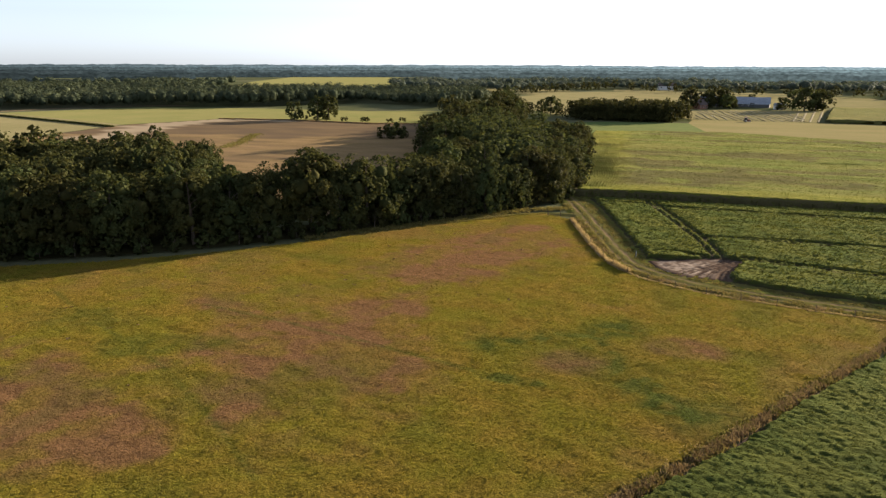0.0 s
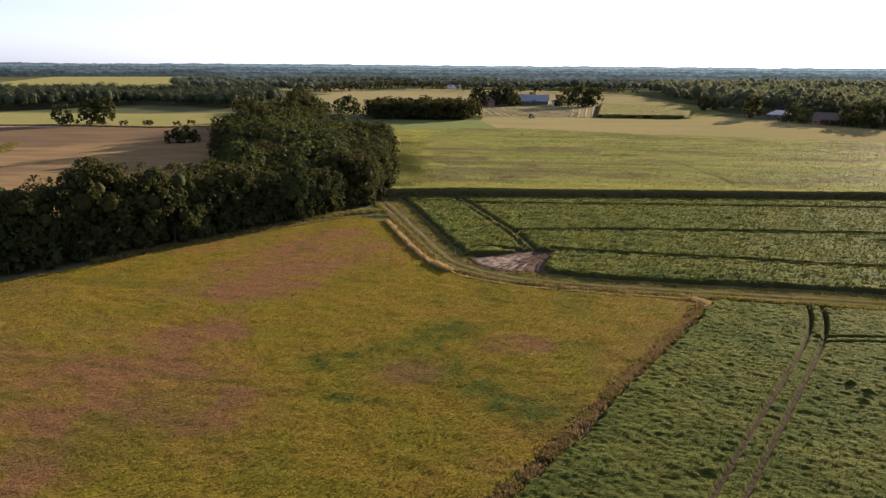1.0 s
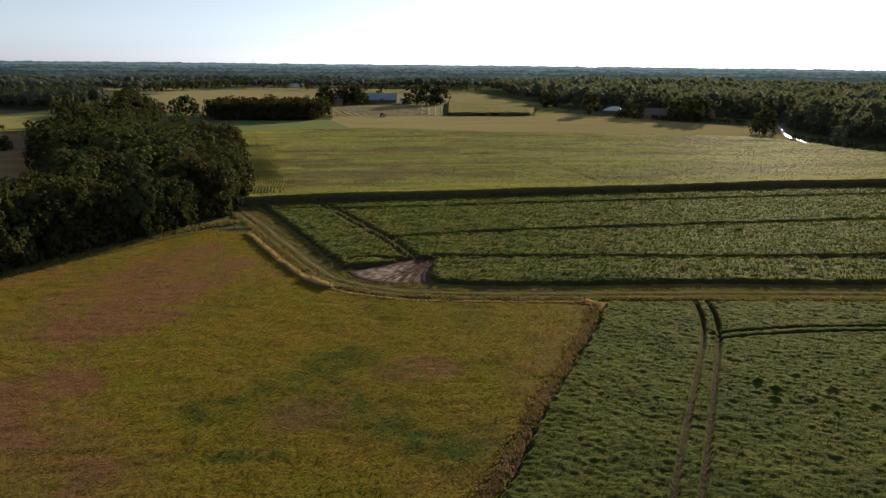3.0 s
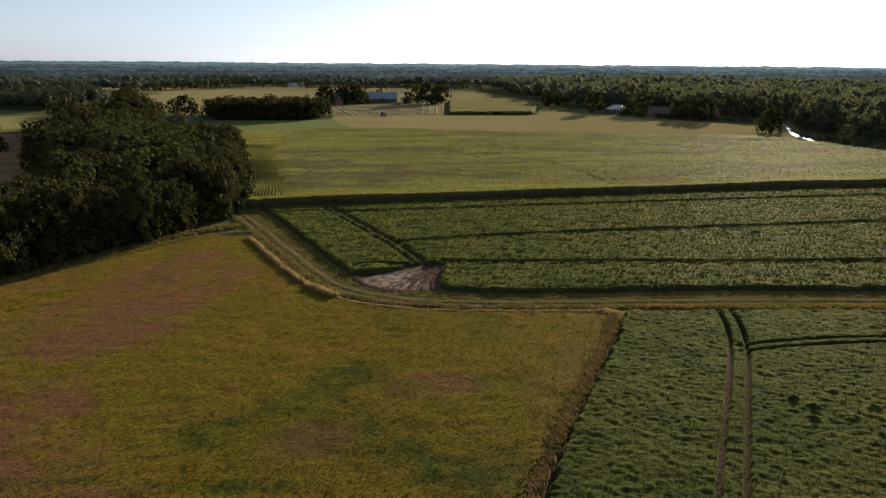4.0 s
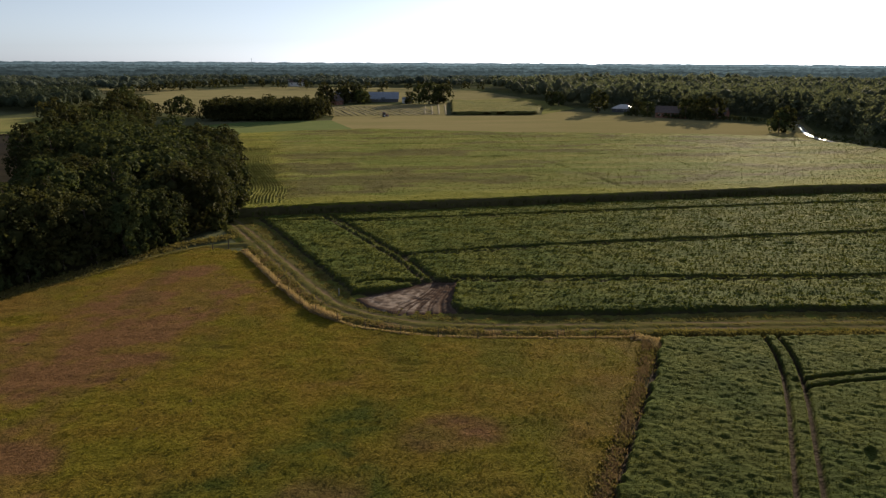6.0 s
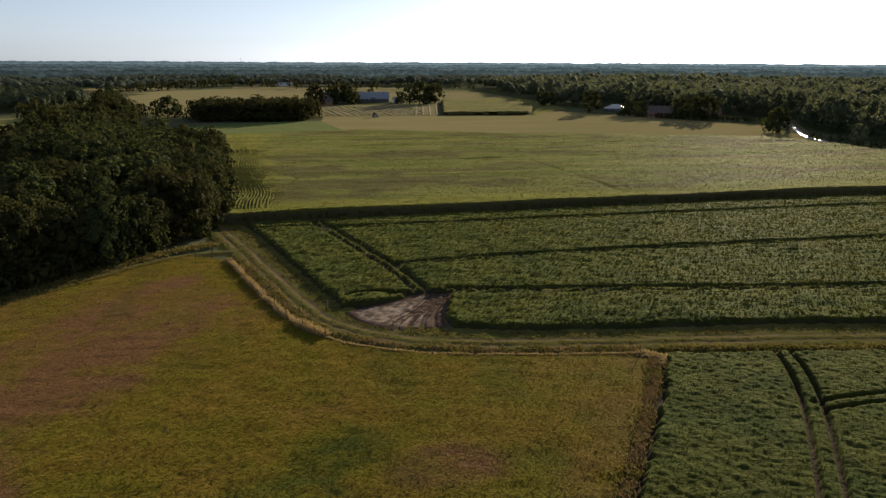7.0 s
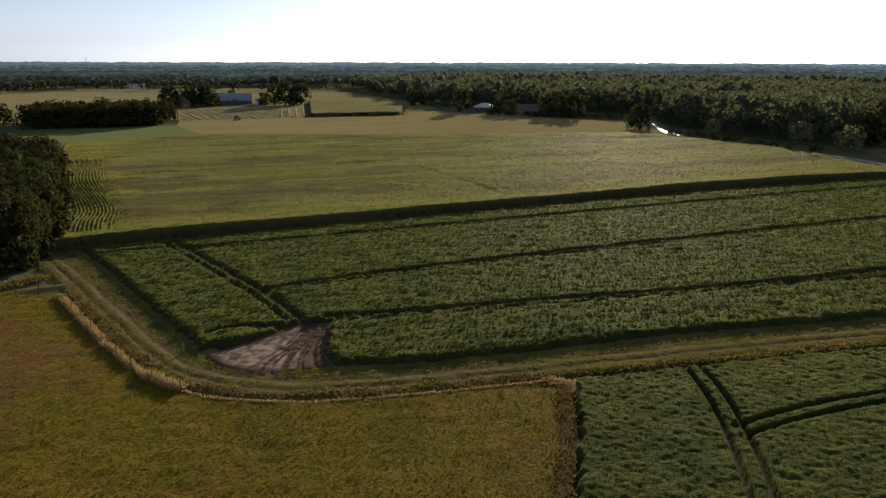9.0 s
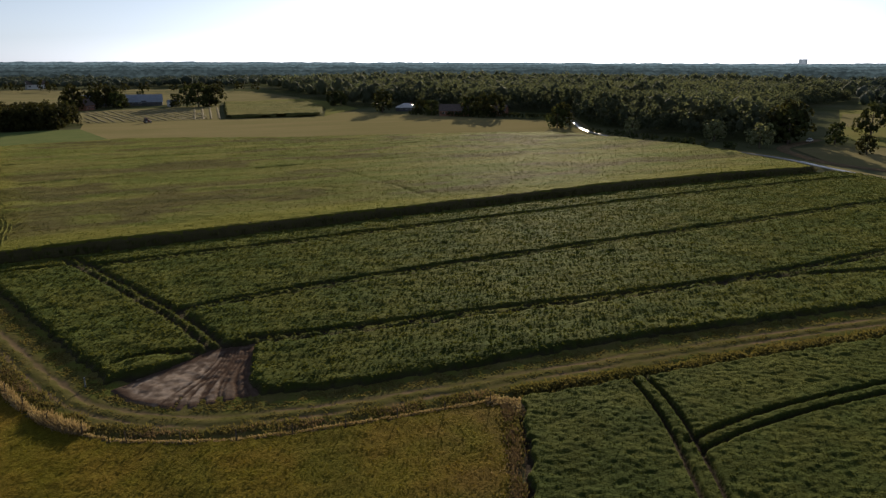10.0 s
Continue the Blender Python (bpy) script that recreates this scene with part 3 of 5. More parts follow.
def corn_height(x, y):
    edge = smooth01(line_distance(CORN, x, y, True) + 0.6 * (vnoise(x, y, 0.9, 77) - 0.5), 0.1, 0.9) * inside(CORN, x, y)
    z = 2.2 + 0.22 * (vnoise(x, y, 1.4, 75) - 0.5) + 0.5 * (vnoise(x * 0.5, y, 9, 76) - 0.5)
    for line in CORN_LINES:
        z = z * (0.88 + 0.12 * smooth01(line_distance(line, x, y), 0.3, 1.0))
    zone = row_zone(x, y)
    return (z * (1 - zone) + (1.93 + 0.12 * (vnoise(x, y, 1.4, 75) - 0.5)) * zone) * (0.05 + 0.95 * edge)


def row_zone(x, y):
    """1 in the belt along the wood where single rows can be told apart."""
    u = x - wood_line(y) + 3 * (vnoise(x, y, 9, 78) - 0.5)
    return (1 - smooth01(u, 8.5, 12.5)) * smooth01(y, 173, 178) * (1 - smooth01(y, 285, 300))


def wood_line(y):
    """The west edge of the maize."""
    return np.interp(y, [165, 190, 220, 255, 290, 310], [-24.5, -26.5, -31.5, -37.5, -41.5, -45])


def build_corn():
    v, f = sheet(CORN, 0.75, corn_height, 9, True)
    d, l = corn_masks(v[:, 0], v[:, 1])
    tagged(np_mesh("corn_field", v, f, M_corn, attrs={"dry": d, "lush": l}, shade_smooth=True), "ripening maize field with dry brownish patches", "crop field", kind="stuff")
    p = strewn(CORN, 100000, 12)
    z = corn_height(p[:, 0], p[:, 1])
    p, z = p[z > 1.2], z[z > 1.2]
    d, l = corn_masks(p[:, 0], p[:, 1])
    v, f = leaves(np.c_[p, z + 0.1], 0.13 + 0.1 * rng_of(13).rand(len(p)), 14, 1.7, 0.45)
    tagged(np_mesh("corn_leaves", v, f, M_corn_leaf, attrs={"dry": np.repeat(d, 4), "lush": np.repeat(l, 4)}), "long arching maize leaves and tassels", "crop leaves", kind="stuff")
    # the south face of the standing crop
    line = resampled(shifted(rounded(CORN_FRONT), 0.25), 0.09)
    r = rng_of(15)
    q = line[r.randint(0, len(line), 9000)] + r.normal(size=(9000, 2)) * 0.22
    v, f = blades(np.c_[q, np.zeros(9000)], 1.5 + 0.6 * r.rand(9000), 16, 0.12, 0.12)
    tagged(np_mesh("corn_stalks", v, f, M_corn, attrs={"dry": np.repeat(0.8 * r.rand(9000), 4), "lush": np.zeros(36000)}), "maize stalks along the field edge", "crop stalks", kind="stuff")
    rim = resampled(rounded(CORN_FRONT), 0.6)
    v, f = ribbon(rim, (-0.35, -0.2, 0.1, 0.9, 2.0), (-0.05, 0.8, 1.6, 2.0, 2.0))
    v += rng_of(17).normal(size=v.shape) * np.array([0.06, 0.12, 0.09])
    # The high dry value darkens this face, painting in its shade.
    tagged(np_mesh("corn_edge", v, f, M_corn, attrs={"dry": np.full(len(v), 0.9), "lush": np.zeros(len(v))}), "dense leafy edge of the standing maize", "crop edge", kind="stuff")
    # curved rows by the wood
    vs, fs, n = [], [], 0
    for k in range(15):
        y = np.arange(176 + 2.5 * (k * 7 % 5) * (k > 8), 292 - 3 * (k * 3 % 7), 1.3)
        x = wood_line(y) + 0.7 + k * 0.78 + 1.5 * np.sin((y - 178) / 13.0) * smooth01(y, 182, 196) * (1 - smooth01(y, 268, 290)) * (1 - 0.035 * k)
        r = rng_of(300 + k)
        h = 2.06 + 0.18 * r.rand(len(y)) - 0.012 * max(k - 6, 0)
        line = np.c_[x, y]
        vv, ff = ribbon(line, (-0.24, -0.15, 0.0, 0.15, 0.24), (1.5, 1.95, 2.2, 1.95, 1.5))
        vv[2 * len(y):3 * len(y), 2] = h
        vv[:, :2] += r.normal(size=(len(vv), 2)) * 0.05
        vs.append(vv), fs.append(ff + n)
        n += len(vv)
    v, f = np.vstack(vs), np.vstack(fs)
    tagged(np_mesh("corn_rows", v, f, M_corn, attrs={"dry": np.zeros(len(v)), "lush": np.full(len(v), 0.3)}), "green maize rows curving along the wood", "crop rows", kind="stuff")


build_corn()


# ---- track, sand, verges ----
def track_mesh(line, half, seed, label, gauge, bare):
    """A worn grass track: two bare wheel ruts, a grassy crown between them, and ragged edges."""
    offs = np.arange(-half[0], half[1] + 0.01, 0.18)
    v, f = ribbon(line, offs, np.zeros(len(offs)))
    o = np.repeat(offs, len(line))
    x, y = v[:, 0], v[:, 1]
    o = o + 0.5 * (vnoise(x, y, 5, seed) - 0.5)
    ragged = 0.5 * (vnoise(x, y, 1.2, seed + 1) - 0.5) + 0.35 * (vnoise(x, y, 0.5, seed + 2) - 0.5)
    rut = np.maximum.reduce([1 - smooth01(np.abs(o - s) + ragged, 0.08, 0.36) for s in (-gauge, gauge)])
    rut = rut * (0.35 + 0.65 * smooth01(vnoise(x, y, 6, seed + 3), 0.2, 0.6)) * bare
    green = smooth01(vnoise(x, y, 2.2, seed + 4) * 0.6 + vnoise(x, y, 0.7, seed + 5) * 0.4, 0.42, 0.7) * smooth01(np.abs(o), 1.2, 2.2)
    edge = smooth01(np.minimum(np.repeat(offs, len(line)) + half[0], half[1] - np.repeat(offs, len(line))), 0.0, 1.6)
    v[:, 2] = -0.22 + 0.27 * edge - 0.05 * rut + 0.07 * (vnoise(x, y, 0.7, seed + 6) - 0.5) + 0.05 * (1 - smooth01(np.abs(o), 0.1, 0.7))
    return tagged(np_mesh("road", v, f, M_track, attrs={"rut": rut, "green": green * 0.8 * (1 - rut)}, shade_smooth=True), label, "farm track", kind="structure")


def build_track():
    track_mesh(resampled(TRACK, 0.5), (3.6, 6.4), 91, "grassy farm track with two bare wheel ruts", 0.95, 0.9)
    # grassy branch along the wood
    spur = resampled(rounded([(-17.5, 147.5), (-21, 147), (-27.3, 146.2), (-35, 141), (-42.5, 131.5), (-49, 124), (-60, 110)]), 0.6)
    track_mesh(spur, (2.0, 2.0), 191, "overgrown grass path skirting the wood", 0.8, 0.35)


build_track()


SAND_BED = [(-1.4, 112.6), (4.6, 116.0), (10.2, 119.4), (16.2, 119.2), (14.6, 112), (13.4, 108), (13.9, 104.2), (5.0, 104.2), (0.4, 108.6)]


def sand_height(x, y):
    edge = 1 - smooth01(line_distance(SAND_BED, x, y, True), 0.1, 1.0)
    return 0.10 + 0.10 * vnoise(x, y, 1.3, 101) + 0.05 * vnoise(x, y, 0.5, 102) - 0.12 * sand_ruts(x, y) - 0.3 * edge


def sand_ruts(x, y):
    """Tyre tracks that swing in from the crop's tramlines."""
    best = np.full(np.shape(x), 9.0)
    for k, (off, swing) in enumerate(((-1.9, -0.6), (-1.3, -0.2), (-0.8, 0.3), (-0.2, 0.0), (0.3, 0.6), (0.9, 0.4), (1.5, 1.0), (2.1, 1.3), (-2.7, -1.2))):
        line = rounded([(13.2 + 0.55 * off, 118.5), (12.2 + 0.8 * off, 114.5), (10.4 + off, 111), (8.6 + 1.1 * off + swing, 108), (7.6 + 1.2 * off + 1.6 * swing, 104.5)])
        best = np.minimum(best, line_distance(line, x, y) + 0.05 * (k % 3))
    return 1 - smooth01(best + 0.3 * (vnoise(x, y, 0.7, 103) - 0.5), 0.1, 0.34)


def build_sand():
    v, f = sheet(SAND_BED, 0.16, sand_height, 3)
    edge = 1 - smooth01(line_distance(SAND, v[:, 0], v[:, 1], True) + 0.8 * (vnoise(v[:, 0], v[:, 1], 1.2, 104) - 0.5), 0.1, 1.3)
    wet = np.maximum.reduce([1.0 * sand_ruts(v[:, 0], v[:, 1]), 0.95 * edge, 0.72 * smooth01(vnoise(v[:, 0] * 0.5 + v[:, 1] * 0.35, v[:, 1] * 0.7 - v[:, 0], 0.9, 106) * 0.7 + 0.3 * vnoise(v[:, 0], v[:, 1], 0.4, 107), 0.48, 0.7), 0.78 * smooth01(v[:, 0] - 9.0 + 3 * (vnoise(v[:, 0], v[:, 1], 2, 105) - 0.5), -0.6, 1.8)])
    tagged(np_mesh("sand_patch", v, f, M_sand, attrs={"wet": wet}, shade_smooth=True), "bare pale sandy field corner with curved tyre tracks", "bare soil", kind="stuff")


build_sand()


def along(line, count, spread, seed, off=0.0):
    """Points strewn along a polyline, with a normal spread across it."""
    r = rng_of(seed)
    p = resampled(line, 0.1)
    n = normals_of(p)
    i = r.randint(0, len(p), count)
    return p[i] + n[i] * (off + r.normal(size=(count, 1)) * spread)


def clumpy(p, size, seed, lo=0.3, hi=0.55):
    return p[rng_of(seed).rand(len(p)) < smooth01(vnoise(p[:, 0], p[:, 1], size, seed), lo, hi)]


def stand(name, p, height, mat, seed, label, category, width=0.06, lean=0.3, z=0.0):
    h = height * (0.55 + 0.7 * rng_of(seed).rand(len(p)))
    v, f = blades(np.c_[p, np.full(len(p), z)], h, seed, width, lean)
    return tagged(np_mesh(name, v, f, mat), label, category, kind="stuff")


BEND = 1 + int(np.argmin(np.hypot(STRIP[:, 0] + 4.4, STRIP[:, 1] - 104.6)))


def build_verges():
    stand("dead_grass_strip", clumpy(along(STRIP[:BEND], 26000, 0.22, 111), 1.3, 110, 0.05, 0.4), 0.66, M_straw, 112, "tall bleached dead grass along a field boundary", "dead grass", 0.022)
    stand("dead_grass_line", clumpy(along(STRIP[BEND - 1:], 9000, 0.13, 211), 2.2, 210, 0.0, 0.6), 0.32, M_straw, 212, "thin line of dry grass under a fence", "dead grass", 0.03)
    big = along(STRIP[BEND - 4:BEND + 1], 2600, 0.34, 113, 0.2)
    stand("dead_grass_clump", big, 0.8, M_straw, 114, "thick clump of bleached tall grass at the bend", "dead grass", 0.025)
    stand("dead_grass_end", along([(33.5, 93.6), (35.5, 92.5), (36, 89.5)], 2200, 0.4, 115), 0.45, M_straw, 116, "straw-coloured grass where two field boundaries meet", "dead grass", 0.07)
    p = clumpy(along(STRIP, 9000, 0.45, 117, 1.5), 2.2, 118, 0.35, 0.65)
    stand("weed_bank", p, 0.3, M_weed, 119, "brown dead weeds on the ditch bank", "weeds", 0.03)
    p = clumpy(along(STRIP, 9000, 0.6, 217, 1.7), 1.7, 218, 0.3, 0.6)
    stand("bank_grass", p, 0.34, M_verge, 219, "green grass growing between the bank weeds", "grass", 0.05)
    p = along(DITCH, 26000, 0.4, 121)
    stand("ditch_grass", clumpy(p, 2.5, 122, 0.1, 0.5), 0.55, M_verge, 123, "rank yellow-green grass along a ditch", "grass", 0.09)
    stand("ditch_weeds", clumpy(along(DITCH, 7000, 0.4, 124, -0.7), 1.6, 125), 0.45, M_verge, 126, "rough olive weeds lining the ditch", "weeds", 0.1)
    # the bank between meadow and near bean field
    p = along(HEDGE, 34000, 0.32, 127, 0.3)
    stand("hedge_weeds", clumpy(p, 1.6, 128, 0.05, 0.6), 0.46, M_weed, 129, "tangled dead brown weeds between two fields", "weeds", 0.022)
    stand("hedge_grass", clumpy(along(HEDGE, 13000, 0.5, 227, 0.3), 2.4, 228, 0.3, 0.65), 0.42, M_verge, 229, "olive grass growing through the dead weeds", "grass", 0.06)
    stand("hedge_straw", clumpy(along(HEDGE, 6000, 0.45, 130, -0.5), 2.0, 131, 0.4, 0.7), 0.3, M_straw, 132, "pale dry grass fringing the weed bank", "dead grass", 0.022)
    stand("track_verge", clumpy(along(shifted(TRACK, 3.4), 24000, 0.6, 133), 1.8, 134, 0.1, 0.7), 0.15, M_verge, 135, "rough grass verge beside the bean crop", "grass", 0.09)
    stand("track_grass", clumpy(np.vstack([along(TRACK, 9000, 0.26, 136), along(shifted(TRACK, 2.3), 9000, 0.4, 236), along(shifted(TRACK, -2.3), 9000, 0.4, 237)]), 1.2, 137, 0.2, 0.6), 0.17, M_verge, 138, "short grass growing on the farm track", "grass", 0.09)
    stand("wood_fringe", along([(-24, 153), (-33, 147), (-40, 137.5), (-48, 126), (-58, 113.5), (-66, 103)], 6000, 0.9, 139), 0.4, M_verge, 140, "tall grass at the foot of the wood", "grass", 0.09)
    stand("meadow_fringe", along([(-27.3, 145), (-34, 139.5), (-41.5, 130), (-47.5, 122.5), (-57, 110)], 5000, 0.4, 141), 0.3, M_verge, 142, "dry grass line between meadow and path", "dead grass", 0.06)


build_verges()
stand("ditch_weeds", along([(-431, 309), (-359, 291), (-299, 276)], 5000, 0.5, 151), 1.0, M_crown, 152, "dark weedy ditch between distant fields", "weeds", 0.3)
stand("field_margin", along([(-181, 222), (-190, 246), (-205, 276)], 1300, 1.6, 153), 0.25, M_verge, 154, "green grassy margin across the stubble", "grass", 0.3)
stand("field_margin", along([(-284, 346), (-240, 354), (-180, 351), (-150, 362)], 6000, 0.6, 155), 0.6, M_weed, 156, "weedy margin between ley and stubble", "weeds", 0.3)

for k, t in enumerate(np.linspace(0.02, 0.985, 17)):
    line = resampled(STRIP, 0.2)
    x, y = line[int(t * (len(line) - 1))]
    bm = cone_bm((0, 0, -0.3), (0.03, 0.02, 1.25), 0.06, 0.05, 7)
    bmesh.ops.bevel(bm, geom=[e for e in bm.edges if all(v.co.z > 1 for v in e.verts)], offset=0.015, segments=1, affect="EDGES")
    ob = part("fence_post", bm, M_bark)
    ob.matrix_world = pose(x + 0.25, y - 0.35, 0, 3 * math.sin(k * 3.1), 4 * math.cos(k * 1.7), k * 40)
    tagged(ob, "weathered wooden fence post in dead grass", "fence post", "fence posts along the meadow")

P_marker = paint("grey_plastic", (0.11, 0.12, 0.115), 0.6)
marker = part("marker_post", cone_bm((0, 0, -0.3), (0.02, 0, 1.2), 0.09, 0.08, 8), P_marker)
marker.matrix_world = pose(-3.0, 114.3, 0)
tagged(marker, "pale grey marker post at a field corner", "marker post")
for x, y, lean in ((-26.0, 142.6, 4), (-23.5, 144.3, -3)):
    ob = part("gate_post", cone_bm((0, 0, -0.3), (0.02, 0, 1.3), 0.1, 0.09, 8), M_bark)
    ob.matrix_world = pose(x, y, 0, lean, 2, 0)
    tagged(ob, "weathered wooden post beside the grass path", "gate post", "posts beside the grass path")


def build_south():
    """The same fields going on southward."""
    beans = [(-4.6, 24.2), (125, 24.2), (125, -70), (-60, -70), (-18.8, 0)]
    h = crop_height(beans, [], 0.95, 0.4, 60, 0.5)
    v, f = sheet(beans, 1.2, lambda x, y: np.maximum(h(x, y), 0.6), 61)
    tagged(np_mesh("bean_field", v, f, M_bean, attrs={"bare": np.zeros(len(v))}, shade_smooth=True), "green bean crop reaching on southward", "crop field", kind="stuff")
    sward = [(-150, 2.2), (-19.0, 2.2), (-62, -70), (-150, -70)]
    v, f = sheet(sward, 1.5, meadow_height, 62)
    s, l = meadow_masks(v[:, 0], v[:, 1])
    tagged(np_mesh("meadow", v, f, M_meadow, attrs={"soil": s, "lush": l}, shade_smooth=True), "yellow-green meadow reaching on southward", "meadow", kind="stuff")
    stand("hedge_weeds", along([(-20, 0), (-61, -70)], 9000, 0.5, 327), 0.52, M_weed, 329, "dead brown weeds between meadow and beans", "weeds", 0.05)


build_south()

# ---- trees ----
def ico_points():
    bm = bmesh.new()
    bmesh.ops.create_icosphere(bm, subdivisions=1, radius=1)
    v = np.array([x.co[:] for x in bm.verts])
    f = np.array([[x.index for x in q.verts] for q in bm.faces])
    bm.free()
    return v, f


ICO_V, ICO_F = ico_points()


def crown_arrays(seed, radius, z0, z1, lobes, count, leaf, squat=1.0, core=0.42):
    """A crown of billowing lobes, each a dark mass under tufts of leaf sprays; sprays inside other lobes are left out."""
    r = rng_of(seed)
    mid, half = (z0 + z1) / 2, (z1 - z0) / 2
    k = np.arange(lobes)
    t = (k + 0.5) / lobes
    zz = -0.8 + 1.75 * t + r.normal(size=lobes) * 0.06
    a = k * 2.399 + r.rand(lobes) * 0.8
    rr = np.sqrt(np.clip(1 - np.abs(zz) ** 2.6, 0.03, 1)) * (0.5 + 0.28 * r.rand(lobes))
    cen = np.c_[rr * radius * np.cos(a), rr * radius * np.sin(a), mid + zz * half * 0.74]
    rad = radius * (0.27 + 0.25 * r.rand(lobes)) * (1.1 - 0.25 * np.clip(zz, 0, 1))
    vs, fs, n = [], [], 0
    for c, q in zip(cen, rad):
        vs.append(ICO_V * np.array([q, q, q * squat]) * (core - 0.08 + 0.3 * r.rand(len(ICO_V), 1)) + c)
        fs.append(ICO_F + n)
        n += len(ICO_V)
    # tufts on the outer side of each lobe
    tufts = lobes * 13
    which = r.randint(0, lobes, tufts)
    d = r.normal(size=(tufts, 3))
    d /= np.linalg.norm(d, axis=1)[:, None]
    away = cen[which] - np.array([0, 0, mid - half * 0.35])
    away /= np.linalg.norm(away, axis=1)[:, None]
    d += away * 0.75
    d /= np.linalg.norm(d, axis=1)[:, None]
    tc = cen[which] + d * rad[which][:, None] * 0.82 * np.array([1, 1, squat])
    tr = rad[which] * (0.22 + 0.24 * r.rand(tufts))
    gap = np.linalg.norm((tc[:, None] - cen[None]) / np.array([1, 1, squat]), axis=2) / rad[None]
    free = np.where(gap.min(1) > 0.66)[0]
    pick = free[r.randint(0, len(free), count)]
    e = r.normal(size=(count, 3))
    e /= np.linalg.norm(e, axis=1)[:, None]
    e += d[pick] * 0.9
    e /= np.linalg.norm(e, axis=1)[:, None]
    p = tc[pick] + e * tr[pick][:, None] * (0.75 + 0.4 * r.rand(count, 1))
    v, f = leaves(p, leaf * (0.6 + 0.8 * r.rand(count)), seed + 1, 0.2, 0.66, e * 0.8 + d[pick] * 0.4, 0.5)
    tri = np.concatenate([f[:, [0, 1, 2]], f[:, [0, 2, 3]]])
    vs.append(v)
    fs.append(tri + n)
    return np.vstack(vs), np.vstack(fs)


def trunk_bm(seed, height, girth, lean=0.3):
    r = rng_of(seed)
    bm = cone_bm((0, 0, -0.3), (lean * 0.4, 0, height * 0.45), girth * 1.35, girth * 0.8, 8)
    top = (lean * 0.4, 0, height * 0.45)
    cone_bm(top, (lean, lean * 0.5, height * 0.85), girth * 0.8, girth * 0.15, 7, bm)
    for k in range(6):
        a = k * 1.05 + r.rand()
        z = height * (0.28 + 0.09 * k)
        reach = height * (0.30 - 0.02 * k)
        cone_bm((lean * 0.3, 0, z), (math.cos(a) * reach, math.sin(a) * reach, z + reach * 0.75), girth * 0.42, girth * 0.06, 5, bm)
    return bm


def tree_proto(name, seed, height, radius, foot, lobes, count, leaf, crown_mat, label, category="tree", girth=0.3):
    tree = new(name)
    tagged(tree, label, category)
    part("trunk", trunk_bm(seed, height, girth), M_bark, tree)
    v, f = crown_arrays(seed, radius, foot, height, lobes, count, leaf)
    np_mesh("crown", v, f, crown_mat, tree)
    return tree


def placed(proto, x, y, z=0.0, turn=0.0, size=1.0, group="", label=""):
    ob = copy_thing(proto, pose(x, y, z, 0, 0, turn) @ Matrix.Scale(size, 4))
    if group:
        ob["group"] = group
    if label:
        ob["label"] = label
    return ob


def moved(proto, x, y, turn=0.0, size=1.0, group=""):
    proto.matrix_basis = pose(x, y, 0, 0, 0, turn) @ Matrix.Scale(size, 4)
    if group:
        proto["group"] = group
    return proto


FOREST = [(-26.5, 181), (-30.5, 215), (-36.5, 248), (-41, 275), (-44.5, 298), (-56, 313), (-66, 308), (-78, 304), (-88, 335), (-97, 385), (-120, 450), (-152, 545), (-174, 560), (-152, 480), (-134, 420), (-130, 385), (-126, 345), (-113, 300), (-106, 255), (-96, 222), (-74, 196), (-64, 172), (-66, 150), (-75, 134), (-71, 115), (-80, 104), (-98, 115), (-118, 142), (-146, 142), (-165, 126), (-190, 90), (-150, 42), (-105, 70), (-90, 80), (-76, 93), (-66, 105), (-58, 116), (-39.2, 141), (-33, 152), (-28.2, 160)]


